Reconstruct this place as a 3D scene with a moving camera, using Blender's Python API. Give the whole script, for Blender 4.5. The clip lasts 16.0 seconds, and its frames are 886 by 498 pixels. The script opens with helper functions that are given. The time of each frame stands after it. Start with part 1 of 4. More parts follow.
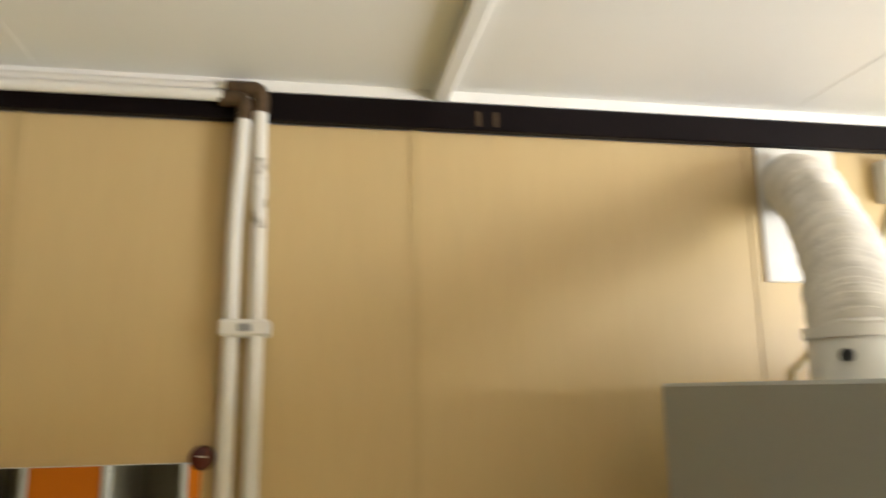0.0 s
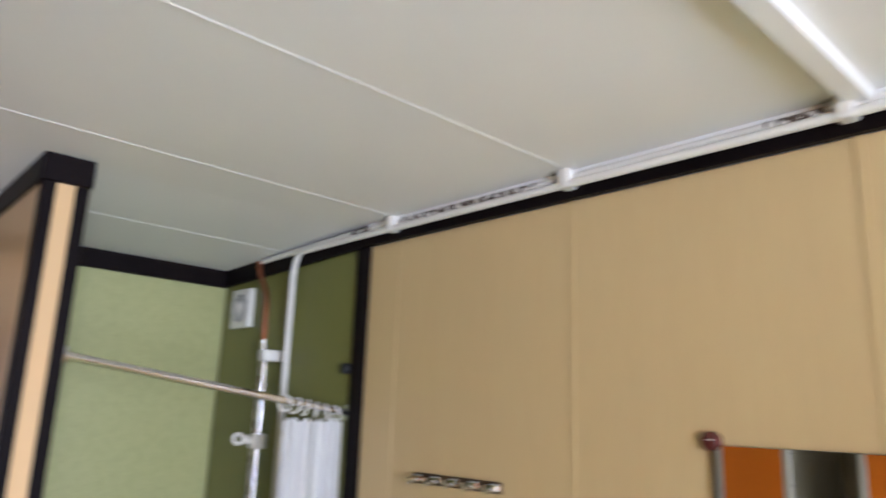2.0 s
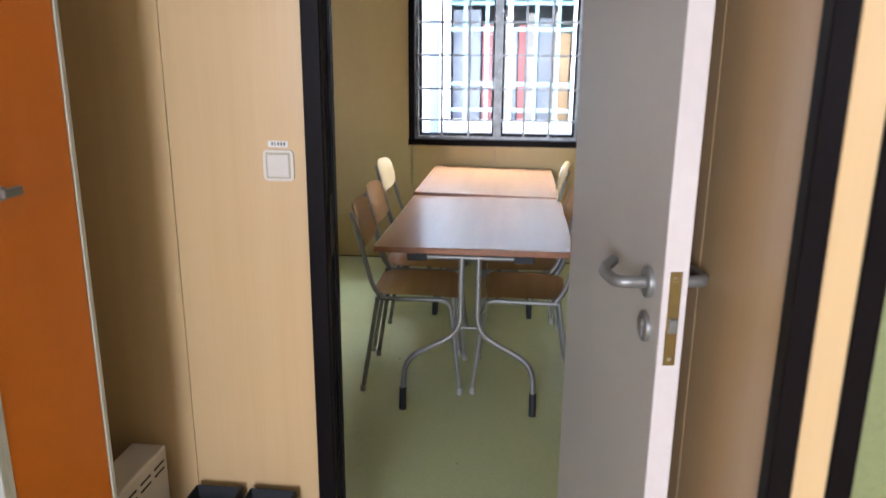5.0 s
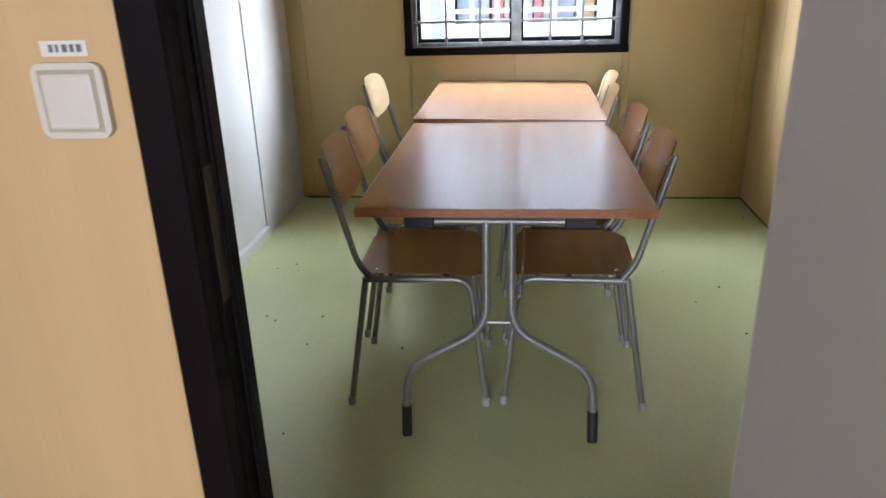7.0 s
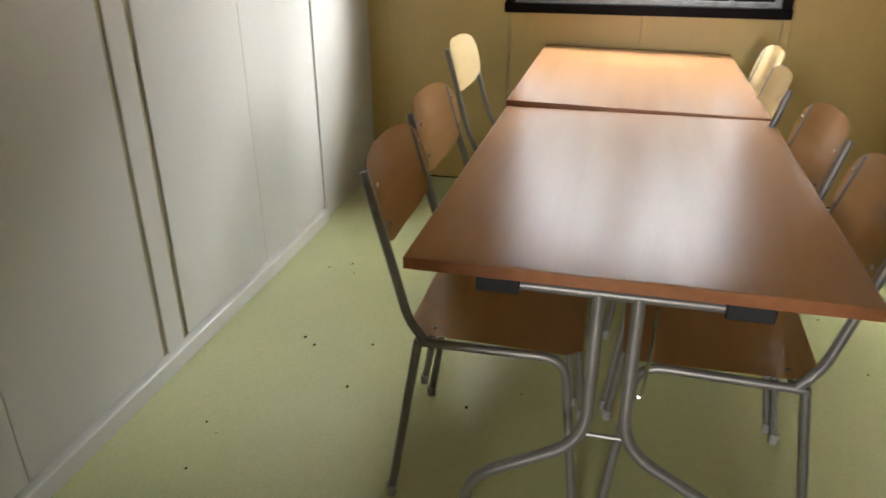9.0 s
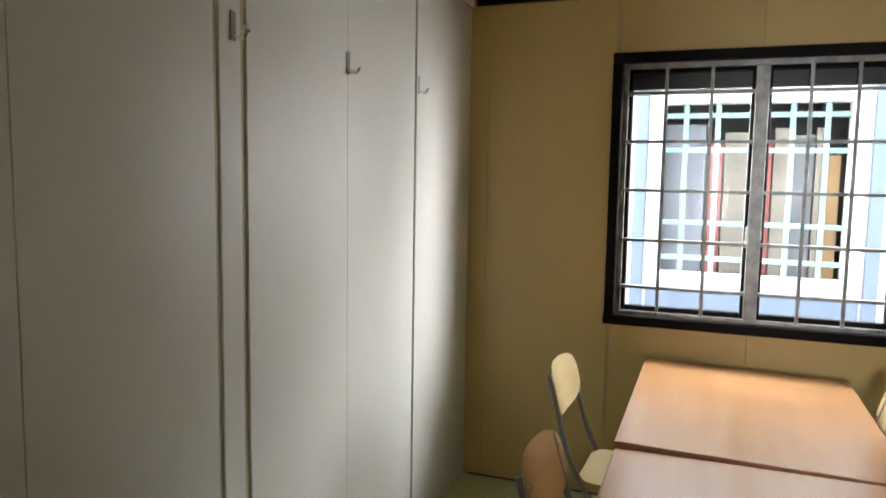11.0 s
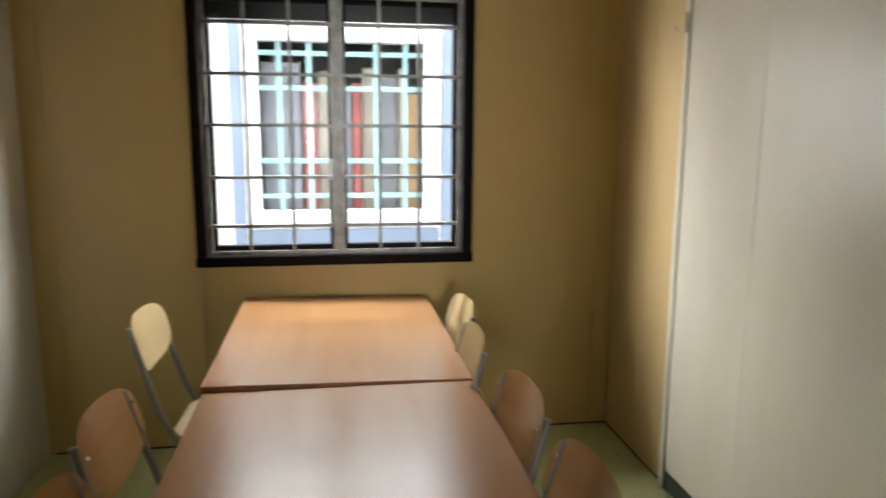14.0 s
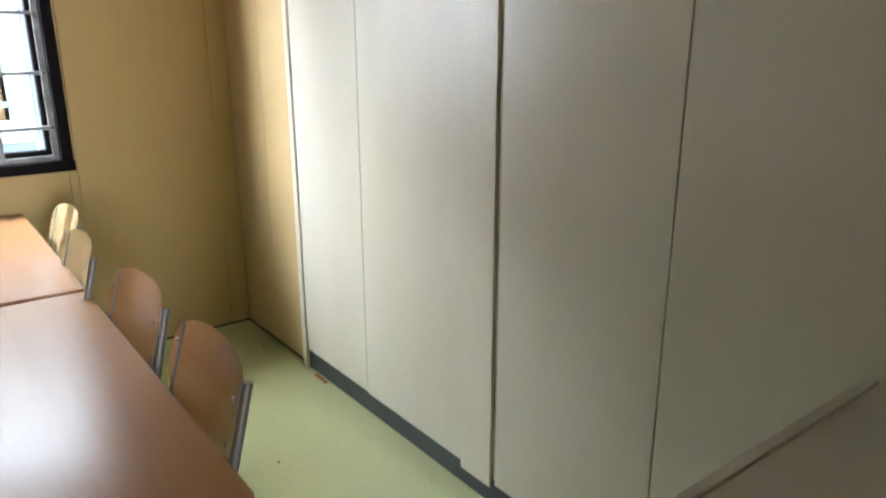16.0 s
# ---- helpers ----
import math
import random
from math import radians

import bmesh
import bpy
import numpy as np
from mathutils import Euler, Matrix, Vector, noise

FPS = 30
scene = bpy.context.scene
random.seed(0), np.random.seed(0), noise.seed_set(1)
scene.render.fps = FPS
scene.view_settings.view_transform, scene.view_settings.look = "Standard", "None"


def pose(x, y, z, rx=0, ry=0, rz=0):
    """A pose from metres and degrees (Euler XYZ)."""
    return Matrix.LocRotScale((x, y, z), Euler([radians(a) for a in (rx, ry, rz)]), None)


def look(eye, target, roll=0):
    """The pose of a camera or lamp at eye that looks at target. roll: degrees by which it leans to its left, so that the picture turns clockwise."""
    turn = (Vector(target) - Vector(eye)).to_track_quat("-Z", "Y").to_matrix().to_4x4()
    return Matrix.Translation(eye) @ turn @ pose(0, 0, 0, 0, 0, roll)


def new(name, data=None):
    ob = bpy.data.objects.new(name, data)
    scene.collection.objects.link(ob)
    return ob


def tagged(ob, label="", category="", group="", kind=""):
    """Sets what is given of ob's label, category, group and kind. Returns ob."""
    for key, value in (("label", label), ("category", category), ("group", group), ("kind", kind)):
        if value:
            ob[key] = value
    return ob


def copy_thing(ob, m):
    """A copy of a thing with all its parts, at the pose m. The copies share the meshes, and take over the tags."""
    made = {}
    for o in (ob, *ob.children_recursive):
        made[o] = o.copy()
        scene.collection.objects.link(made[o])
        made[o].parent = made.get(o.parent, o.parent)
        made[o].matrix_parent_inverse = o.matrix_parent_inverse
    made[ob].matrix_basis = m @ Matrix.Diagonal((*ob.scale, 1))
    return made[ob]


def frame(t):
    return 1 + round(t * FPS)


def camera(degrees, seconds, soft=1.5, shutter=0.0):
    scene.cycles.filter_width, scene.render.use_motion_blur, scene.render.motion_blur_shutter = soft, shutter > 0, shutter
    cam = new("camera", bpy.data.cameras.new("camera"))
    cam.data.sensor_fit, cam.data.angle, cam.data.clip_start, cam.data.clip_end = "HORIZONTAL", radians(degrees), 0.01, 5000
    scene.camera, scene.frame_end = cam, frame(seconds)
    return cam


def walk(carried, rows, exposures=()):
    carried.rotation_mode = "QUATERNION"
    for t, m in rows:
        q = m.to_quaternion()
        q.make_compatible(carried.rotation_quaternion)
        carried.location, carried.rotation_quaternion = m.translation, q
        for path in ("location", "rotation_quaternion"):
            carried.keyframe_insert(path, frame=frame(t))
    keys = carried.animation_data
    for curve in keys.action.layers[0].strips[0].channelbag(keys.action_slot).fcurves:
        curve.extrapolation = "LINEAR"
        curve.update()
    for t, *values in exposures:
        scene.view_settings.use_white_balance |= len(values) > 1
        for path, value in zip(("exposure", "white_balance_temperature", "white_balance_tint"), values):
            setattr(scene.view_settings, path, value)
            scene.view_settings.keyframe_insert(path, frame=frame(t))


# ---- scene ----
cam = camera(63.52, 16.0, soft=1.6, shutter=0.4)
PATH = [
    (0, (0.008, 0.171, 1.999), (0.346, 2.104, 2.386), -0.73),
    (0.5, (-0.170, 0.155, 1.981), (-0.306, 2.085, 2.489), -0.70),
    (1, (-0.399, 0.105, 1.981), (-0.919, 1.967, 2.497), 0.12),
    (1.5, (-0.585, 0.030, 1.951), (-1.532, 1.719, 2.452), 1.26),
    (2, (-0.700, 0.011, 1.936), (-2.123, 1.341, 2.388), 2.15),
    (2.5, (-0.781, 0.003, 1.895), (-2.552, 0.844, 2.290), 2.59),
    (3, (-0.894, -0.011, 1.786), (-2.824, 0.431, 2.071), 1.38),
    (3.5, (-1.040, 0.001, 1.721), (-3.019, 0.268, 1.836), 1.23),
    (4, (-1.199, 0.034, 1.610), (-3.193, 0.170, 1.532), 1.99),
    (4.5, (-1.357, 0.089, 1.532), (-3.333, 0.010, 1.236), 2.49),
    (4.7, (-1.459, 0.085, 1.503), (-3.415, -0.057, 1.107), 1.84),
    (6.8, (-2.500, 0.003, 1.352), (-4.347, -0.244, 0.628), -2.10),
    (7, (-2.601, -0.043, 1.337), (-4.453, -0.255, 0.613), -1.76),
    (7.5, (-2.828, -0.074, 1.343), (-4.678, -0.246, 0.603), -1.45),
    (8, (-3.068, -0.070, 1.336), (-4.912, -0.259, 0.586), -1.66),
    (8.5, (-3.230, -0.093, 1.336), (-5.043, -0.409, 0.552), -1.25),
    (9, (-3.312, -0.134, 1.315), (-5.066, -0.575, 0.462), -0.12),
    (9.5, (-3.388, -0.194, 1.326), (-5.108, -0.765, 0.480), 0.27),
    (10, (-3.448, -0.235, 1.461), (-5.208, -0.949, 0.834), 0.76),
    (10.2, (-3.443, -0.265, 1.504), (-5.231, -1.009, 1.004), 1.17),
    (12.3, (-3.413, -0.211, 1.600), (-5.315, -0.827, 1.557), 0.95),
    (12.5, (-3.421, -0.201, 1.596), (-5.347, -0.731, 1.485), 0.72),
    (13, (-3.422, -0.177, 1.575), (-5.386, -0.485, 1.350), 0.43),
    (13.5, (-3.470, -0.123, 1.543), (-5.448, -0.173, 1.247), 0.40),
    (14, (-3.544, -0.111, 1.522), (-5.491, 0.196, 1.184), 0.38),
    (14.5, (-3.514, -0.099, 1.463), (-5.347, 0.586, 1.052), -1.01),
    (15, (-3.515, -0.074, 1.415), (-5.177, 0.882, 0.845), -0.74),
    (15.5, (-3.500, -0.039, 1.378), (-5.052, 1.030, 0.708), -0.50),
    (16, (-3.504, -0.029, 1.427), (-5.030, 1.131, 0.857), -0.11),
]
EXPOSURE = [(0, -0.5, 6500, 12), (0.5, -0.2, 5300, 18), (1.0, -0.15, 5400, 19), (1.5, 0.0, 5400, 20), (2.5, 0.1, 5500, 20), (3.5, 0.2, 5900, 20), (4.7, 0.3, 5600, 18), (7.0, 0.25, 5600, 16), (7.5, 0.22, 5600, 13), (8.0, 0.17, 6300, 14), (9.0, 0.15, 6700, 14), (9.5, 0.15, 6700, 13), (10.0, -0.1, 6500, 12), (12.5, -0.35, 6600, 13), (13.0, -0.38, 6600, 12), (13.5, -0.48, 6600, 12), (14.2, -0.55, 6900, 13), (15.0, -0.25, 6400, 11), (15.5, 0.05, 6100, 12), (16, 0.25, 6000, 12)]
walk(cam, [(t, look(eye, target, roll)) for t, eye, target, roll in PATH], EXPOSURE)

# ---- light ----
world = bpy.data.worlds.new("world")
scene.world = world
world.use_nodes = True
wn = world.node_tree
sky = wn.nodes.new("ShaderNodeTexSky")
sky.sky_type, sky.sun_disc = "NISHITA", False
sky.sun_elevation, sky.sun_rotation = radians(48), radians(80)
wn.links.new(sky.outputs[0], wn.nodes["Background"].inputs[0])
wn.nodes["Background"].inputs[1].default_value = 0.12

sun = new("sun", bpy.data.lights.new("sun", "SUN"))
sun.data.energy, sun.data.angle, sun.data.color = 1.25, radians(3), (1.0, 0.95, 0.88)
sun.matrix_world = look((0, 0, 10), (-5.8, 1.0, 3.46))


def sky_lamp(eye, target, w, h, watts, color, spread=180):
    """An added area lamp, kept out of view, in place of the sky's light."""
    lamp = new("sky_lamp", bpy.data.lights.new("sky_lamp", "AREA"))
    lamp.data.shape, lamp.data.size, lamp.data.size_y = "RECTANGLE", w, h
    lamp.data.energy, lamp.data.color = watts, color
    lamp.data.spread = radians(spread)
    lamp.matrix_world = look(eye, target)
    return lamp


# unseen lamp outside the assumed east window
sky_lamp((2.53, -0.60, 1.55), (0.0, -0.55, 1.5), 1.2, 1.26, 248, (0.94, 0.97, 1.0))
# unseen lamps added for the sky over the cabin gap and for side light
sky_lamp((-8.50, -0.08, 3.15), (-6.915, -0.08, 1.75), 4.4, 0.9, 900, (0.92, 0.97, 1.0))
sky_lamp((-7.85, 1.85, 1.95), (-6.75, -0.15, 1.4), 1.3, 1.6, 275, (0.95, 0.98, 1.0), 130)
sky_lamp((-7.85, -2.0, 1.95), (-6.75, 0.0, 1.4), 1.3, 1.6, 250, (0.95, 0.98, 1.0), 130)


# ---- materials ----
def material(name, base, rough=0.5, metal=0.0, vary=0.08, scale=(3, 3, 3), fine=60.0, bump=0.05, second=None, coat=0.0, spread=0.0, spec=0.5, edges=(0.3, 0.62), patchy=0.15):
    """A procedural surface: base colour, broad stains, fine grain, bump and uneven gloss; spread shifts the tone from piece to piece."""
    m = bpy.data.materials.new(name)
    m.use_nodes = True
    nt = m.node_tree
    b = nt.nodes["Principled BSDF"]
    co = nt.nodes.new("ShaderNodeTexCoord")
    mp = nt.nodes.new("ShaderNodeMapping")
    mp.inputs["Scale"].default_value = scale
    nt.links.new(co.outputs["Object"], mp.inputs[0])
    n1 = nt.nodes.new("ShaderNodeTexNoise")
    n1.inputs["Scale"].default_value, n1.inputs["Detail"].default_value = 1.0, 6
    nt.links.new(mp.outputs[0], n1.inputs["Vector"])
    n2 = nt.nodes.new("ShaderNodeTexNoise")
    n2.inputs["Scale"].default_value, n2.inputs["Detail"].default_value = fine / max(scale), 4
    nt.links.new(mp.outputs[0], n2.inputs["Vector"])
    ramp = nt.nodes.new("ShaderNodeValToRGB")
    other = second or [c * (1 - 2.2 * vary) for c in base]
    ramp.color_ramp.elements[0].color = (*other, 1)
    ramp.color_ramp.elements[0].position = edges[0]
    ramp.color_ramp.elements[1].color = (*base, 1)
    ramp.color_ramp.elements[1].position = edges[1]
    nt.links.new(n1.outputs["Fac"], ramp.inputs[0])
    mix = nt.nodes.new("ShaderNodeMix")
    mix.data_type, mix.blend_type = "RGBA", "OVERLAY"
    mix.inputs["Factor"].default_value = vary * 1.6
    nt.links.new(ramp.outputs[0], mix.inputs["A"])
    nt.links.new(n2.outputs["Fac"], mix.inputs["B"])
    last = mix.outputs["Result"]
    if spread:
        info = nt.nodes.new("ShaderNodeObjectInfo")
        rng = nt.nodes.new("ShaderNodeMapRange")
        rng.inputs["To Min"].default_value, rng.inputs["To Max"].default_value = 1 - spread, 1 + spread
        nt.links.new(info.outputs["Random"], rng.inputs["Value"])
        hsv = nt.nodes.new("ShaderNodeHueSaturation")
        nt.links.new(rng.outputs[0], hsv.inputs["Value"])
        nt.links.new(last, hsv.inputs["Color"])
        last = hsv.outputs[0]
    nt.links.new(last, b.inputs["Base Color"])
    rr = nt.nodes.new("ShaderNodeMapRange")
    rr.inputs["To Min"].default_value, rr.inputs["To Max"].default_value = rough * (1 - patchy), min(1, rough * (1 + patchy))
    nt.links.new(n1.outputs["Fac"], rr.inputs["Value"])
    nt.links.new(rr.outputs[0], b.inputs["Roughness"])
    b.inputs["Metallic"].default_value = metal
    b.inputs["Specular IOR Level"].default_value = spec
    b.inputs["Coat Weight"].default_value = coat
    b.inputs["Coat Roughness"].default_value = 0.12
    if bump:
        bp = nt.nodes.new("ShaderNodeBump")
        bp.inputs["Strength"].default_value, bp.inputs["Distance"].default_value = bump, 0.004
        nt.links.new(n2.outputs["Fac"], bp.inputs["Height"])
        nt.links.new(bp.outputs[0], b.inputs["Normal"])
    return m


def glass_material(name, tint=(1, 1, 1)):
    """A thin clear pane: it lets light straight through and mirrors a little of it."""
    m = bpy.data.materials.new(name)
    m.use_nodes = True
    nt = m.node_tree
    clear, gloss = nt.nodes.new("ShaderNodeBsdfTransparent"), nt.nodes.new("ShaderNodeBsdfGlossy")
    clear.inputs["Color"].default_value = (*tint, 1)
    gloss.inputs["Roughness"].default_value = 0.02
    fres, mix = nt.nodes.new("ShaderNodeFresnel"), nt.nodes.new("ShaderNodeMixShader")
    fres.inputs["IOR"].default_value = 1.12
    nt.links.new(fres.outputs[0], mix.inputs[0])
    nt.links.new(clear.outputs[0], mix.inputs[1])
    nt.links.new(gloss.outputs[0], mix.inputs[2])
    nt.links.new(mix.outputs[0], nt.nodes["Material Output"].inputs["Surface"])
    return m


PANEL = material("beige_wall_panel", (0.55, 0.41, 0.20), 0.40, vary=0.03, scale=(4, 4, 0.5), fine=90, bump=0.03, second=(0.53, 0.39, 0.188), spread=0.02)
OCHRE = material("ochre_wall_panel", (0.53, 0.39, 0.155), 0.40, vary=0.03, scale=(4, 4, 0.5), fine=90, bump=0.03, second=(0.51, 0.372, 0.145), spread=0.02)
MAPLE = material("maple_wall_panel", (0.60, 0.412, 0.208), 0.33, vary=0.03, scale=(26, 26, 0.7), fine=200, bump=0.03, second=(0.575, 0.385, 0.188), spread=0.02)
BATTEN = material("beige_joint_strip", (0.52, 0.385, 0.185), 0.42, vary=0.03, bump=0.02)
BLACK = material("black_brown_trim", (0.0075, 0.005, 0.0052), 0.45, vary=0.15, scale=(4, 4, 4), fine=90, bump=0.04, spec=0.07)
GREEN = material("mottled_green_lining", (0.37, 0.375, 0.165), 0.42, vary=0.09, scale=(38, 38, 38), fine=150, bump=0.08, second=(0.335, 0.345, 0.148))
OLIVEG = material("plain_olive_lining", (0.165, 0.165, 0.04), 0.42, vary=0.04, scale=(5, 5, 5), fine=110, bump=0.06)
CEIL = material("white_ceiling_panel", (0.78, 0.77, 0.73), 0.5, vary=0.02, scale=(1.5, 1.5, 1.5), fine=80, bump=0.03)
FLOOR = material("green_linoleum", (0.48, 0.505, 0.262), 0.28, vary=0.09, scale=(1.6, 1.6, 1.6), fine=130, bump=0.03, second=(0.435, 0.46, 0.232), patchy=0.03)
WHITEP = material("white_cupboard_panel", (0.64, 0.635, 0.60), 0.42, vary=0.03, scale=(1.4, 1.4, 0.6), fine=120, bump=0.05, second=(0.595, 0.585, 0.54), spread=0.015)
CREAM = material("cream_cupboard_panel", (0.69, 0.66, 0.565), 0.32, vary=0.04, scale=(1.5, 1.5, 0.7), fine=120, bump=0.03, second=(0.60, 0.555, 0.43), spread=0.015)
SLATE = material("slate_plinth", (0.035, 0.045, 0.048), 0.45, vary=0.2, scale=(5, 5, 5), fine=70, bump=0.05)
OLIVE = material("cream_groove_strip", (0.45, 0.40, 0.25), 0.5, vary=0.08, bump=0.03)
LEAFM = material("grey_door_laminate", (0.48, 0.442, 0.388), 0.4, vary=0.03, scale=(2, 2, 2), fine=120, bump=0.04)
LEAFE = material("pink_grey_door_edge", (0.66, 0.58, 0.53), 0.45, vary=0.04, bump=0.03)
TABLE = material("beech_laminate", (0.36, 0.183, 0.076), 0.26, vary=0.03, scale=(0.9, 14, 14), fine=150, bump=0.0, second=(0.335, 0.165, 0.066), spread=0.03, spec=0.29, patchy=0.02)
TEDGE = material("beech_table_edge", (0.33, 0.125, 0.045), 0.4, vary=0.1, scale=(3, 30, 30), fine=150, bump=0.04)
PLY = material("beech_plywood", (0.56, 0.33, 0.145), 0.25, vary=0.03, scale=(1.2, 14, 14), fine=90, bump=0.0, second=(0.51, 0.29, 0.122), coat=0.5, spread=0.15)
BIRCH = material("pale_birch_plywood", (0.72, 0.585, 0.335), 0.25, vary=0.02, scale=(1.2, 14, 14), fine=90, bump=0.0, second=(0.69, 0.55, 0.31), coat=0.25)
STEEL = material("grey_satin_tube", (0.26, 0.248, 0.228), 0.42, metal=0.55, vary=0.08, scale=(6, 6, 6), fine=120, bump=0.02)
GALV = material("galvanised_steel", (0.27, 0.275, 0.27), 0.38, metal=0.6, vary=0.22, scale=(14, 14, 14), fine=140, bump=0.06)
CHROME = material("chrome", (0.78, 0.78, 0.78), 0.13, metal=1.0, vary=0.05, bump=0.0)
DULLB = material("tarnished_brass", (0.05, 0.036, 0.018), 0.5, metal=0.7, vary=0.15, bump=0.05)
BRASS = material("brass_plate", (0.42, 0.30, 0.11), 0.35, metal=0.9, vary=0.12, bump=0.03)
COPPER = material("copper_pipe", (0.48, 0.17, 0.085), 0.35, metal=0.85, vary=0.25, scale=(12, 12, 12), bump=0.03)
DARKM = material("tarnished_chrome", (0.16, 0.16, 0.165), 0.28, metal=0.9, vary=0.3, scale=(40, 40, 40), bump=0.05)
RUBBER = material("black_rubber", (0.014, 0.014, 0.014), 0.6, vary=0.1, bump=0.06)
GREYCAP = material("grey_plastic_foot", (0.36, 0.35, 0.32), 0.5, vary=0.1, bump=0.04)
WPLAS = material("white_plastic", (0.72, 0.70, 0.64), 0.38, vary=0.03, bump=0.02)
IVORY = material("ivory_plastic", (0.66, 0.60, 0.52), 0.36, vary=0.03, bump=0.02)
PEEL = material("peeling_white_paint", (0.72, 0.70, 0.64), 0.5, vary=0.12, scale=(70, 70, 34), fine=260, bump=0.4, second=(0.20, 0.17, 0.13), edges=(0.38, 0.48))
FLAKE = material("flaking_pipe_paint", (0.72, 0.70, 0.64), 0.5, vary=0.12, scale=(60, 60, 60), fine=260, bump=0.4, second=(0.055, 0.03, 0.018), edges=(0.50, 0.54))
PAINT = material("white_painted_pipe", (0.74, 0.72, 0.66), 0.36, vary=0.05, bump=0.06)
RUST = material("brown_elbow", (0.10, 0.06, 0.028), 0.5, metal=0.4, vary=0.25, scale=(40, 40, 40), bump=0.1)
MAROON = material("dark_red_plastic", (0.085, 0.018, 0.014), 0.25, vary=0.08, bump=0.0)
ORANGE = material("orange_locker_paint", (0.74, 0.19, 0.004), 0.42, vary=0.04, scale=(2, 2, 1), fine=100, bump=0.04, spec=0.3)
LOCKW = material("pale_grey_locker_paint", (0.60, 0.58, 0.50), 0.42, vary=0.05, scale=(2, 2, 1), fine=100, bump=0.05)
# locker backs and shelves: a darker, more olive grey than the sides
LOCKD = material("olive_grey_locker_inside", (0.36, 0.33, 0.24), 0.42, vary=0.05, scale=(2, 2, 1), fine=100, bump=0.05)
CABG = material("grey_cabinet_paint", (0.35, 0.365, 0.345), 0.42, vary=0.03, scale=(2, 2, 2), fine=160, bump=0.04)
DUCTM = material("white_foil_duct", (0.74, 0.71, 0.64), 0.38, vary=0.1, scale=(25, 25, 25), fine=220, bump=0.35)
CLOTH = material("white_curtain_cloth", (0.86, 0.855, 0.85), 0.8, vary=0.03, scale=(8, 8, 8), fine=400, bump=0.15)
OPAL = material("opal_diffuser", (0.70, 0.71, 0.74), 0.3, vary=0.02, bump=0.0)
LOUVRE = material("white_louvre", (0.80, 0.80, 0.82), 0.28, vary=0.02, bump=0.0)
GREYP = material("grey_plastic", (0.28, 0.28, 0.28), 0.45, vary=0.05, bump=0.02)
INK = material("dark_ink", (0.15, 0.15, 0.16), 0.6, vary=0.1, bump=0.0)
DIRT = material("dark_crumb", (0.03, 0.025, 0.02), 0.8, vary=0.2, bump=0.2)
FRIDGE = material("white_fridge_enamel", (0.66, 0.62, 0.56), 0.3, vary=0.03, scale=(3, 3, 3), fine=200, bump=0.04)
MIRROR = material("mirror_silver", (0.86, 0.87, 0.86), 0.015, metal=1.0, vary=0.0, bump=0.0)
GLASS = glass_material("window_glass", (0.97, 0.99, 0.98))
BLIND = material("black_blind_box", (0.012, 0.012, 0.014), 0.35, vary=0.1, bump=0.03)
FACW = material("white_facade_sheet", (0.62, 0.62, 0.61), 0.5, vary=0.03, scale=(1, 1, 0.5), fine=60, bump=0.05)
FACB = material("grey_blue_facade", (0.15, 0.19, 0.27), 0.5, vary=0.04, bump=0.04)
TEAL = material("pale_teal_paint", (0.20, 0.33, 0.35), 0.5, vary=0.05, bump=0.03)
GROUND = material("pale_concrete_ground", (0.5, 0.49, 0.47), 0.8, vary=0.15, scale=(2, 2, 2), fine=60, bump=0.3)
SHELLM = material("grey_container_sheet", (0.40, 0.41, 0.42), 0.5, vary=0.06, bump=0.06)
ROOMB = material("dim_room_lining", (0.62, 0.61, 0.60), 0.7, vary=0.1, bump=0.03)
CRED = material("red_cloth", (0.45, 0.15, 0.14), 0.8, vary=0.1, bump=0.1)
CORANGE = material("amber_board", (0.52, 0.33, 0.17), 0.7, vary=0.1, bump=0.1)
CBROWN = material("tan_board", (0.37, 0.33, 0.28), 0.7, vary=0.1, bump=0.1)
# the pale lavender is the pane's reflection put into the board colour
CPALE = material("lavender_reflection_board", (0.30, 0.31, 0.36), 0.7, vary=0.08, bump=0.1)
CDARK = material("dark_grey_board", (0.23, 0.235, 0.26), 0.7, vary=0.1, bump=0.1)


# ---- builders ----
def world_of(ob):
    at = Vector((0, 0, 0))
    while ob:
        at += ob.location
        ob = ob.parent
    return at


def finish(name, bm, mat, smooth=False):
    bmesh.ops.recalc_face_normals(bm, faces=bm.faces)
    me = bpy.data.meshes.new(name)
    if smooth:
        for f in bm.faces:
            f.smooth = True
        for e in bm.edges:
            if len(e.link_faces) == 2 and e.calc_face_angle(0) > 0.7:
                e.smooth = False
    bm.to_mesh(me)
    bm.free()
    me.materials.append(mat)
    return me


def part(name, bm, mat, parent, label="", smooth=False):
    """Links a bmesh, given in world places, as one mesh under a thing or a part."""
    off = world_of(parent)
    bm.transform(Matrix.Translation(-off))
    ob = new(name, finish(name, bm, mat, smooth))
    ob.parent = parent
    return tagged(ob, label)


def thing(name, at, label, category, group="", kind=""):
    ob = new(name)
    ob.empty_display_size = 0.1
    ob.location = at
    return tagged(ob, label, category, group, kind)


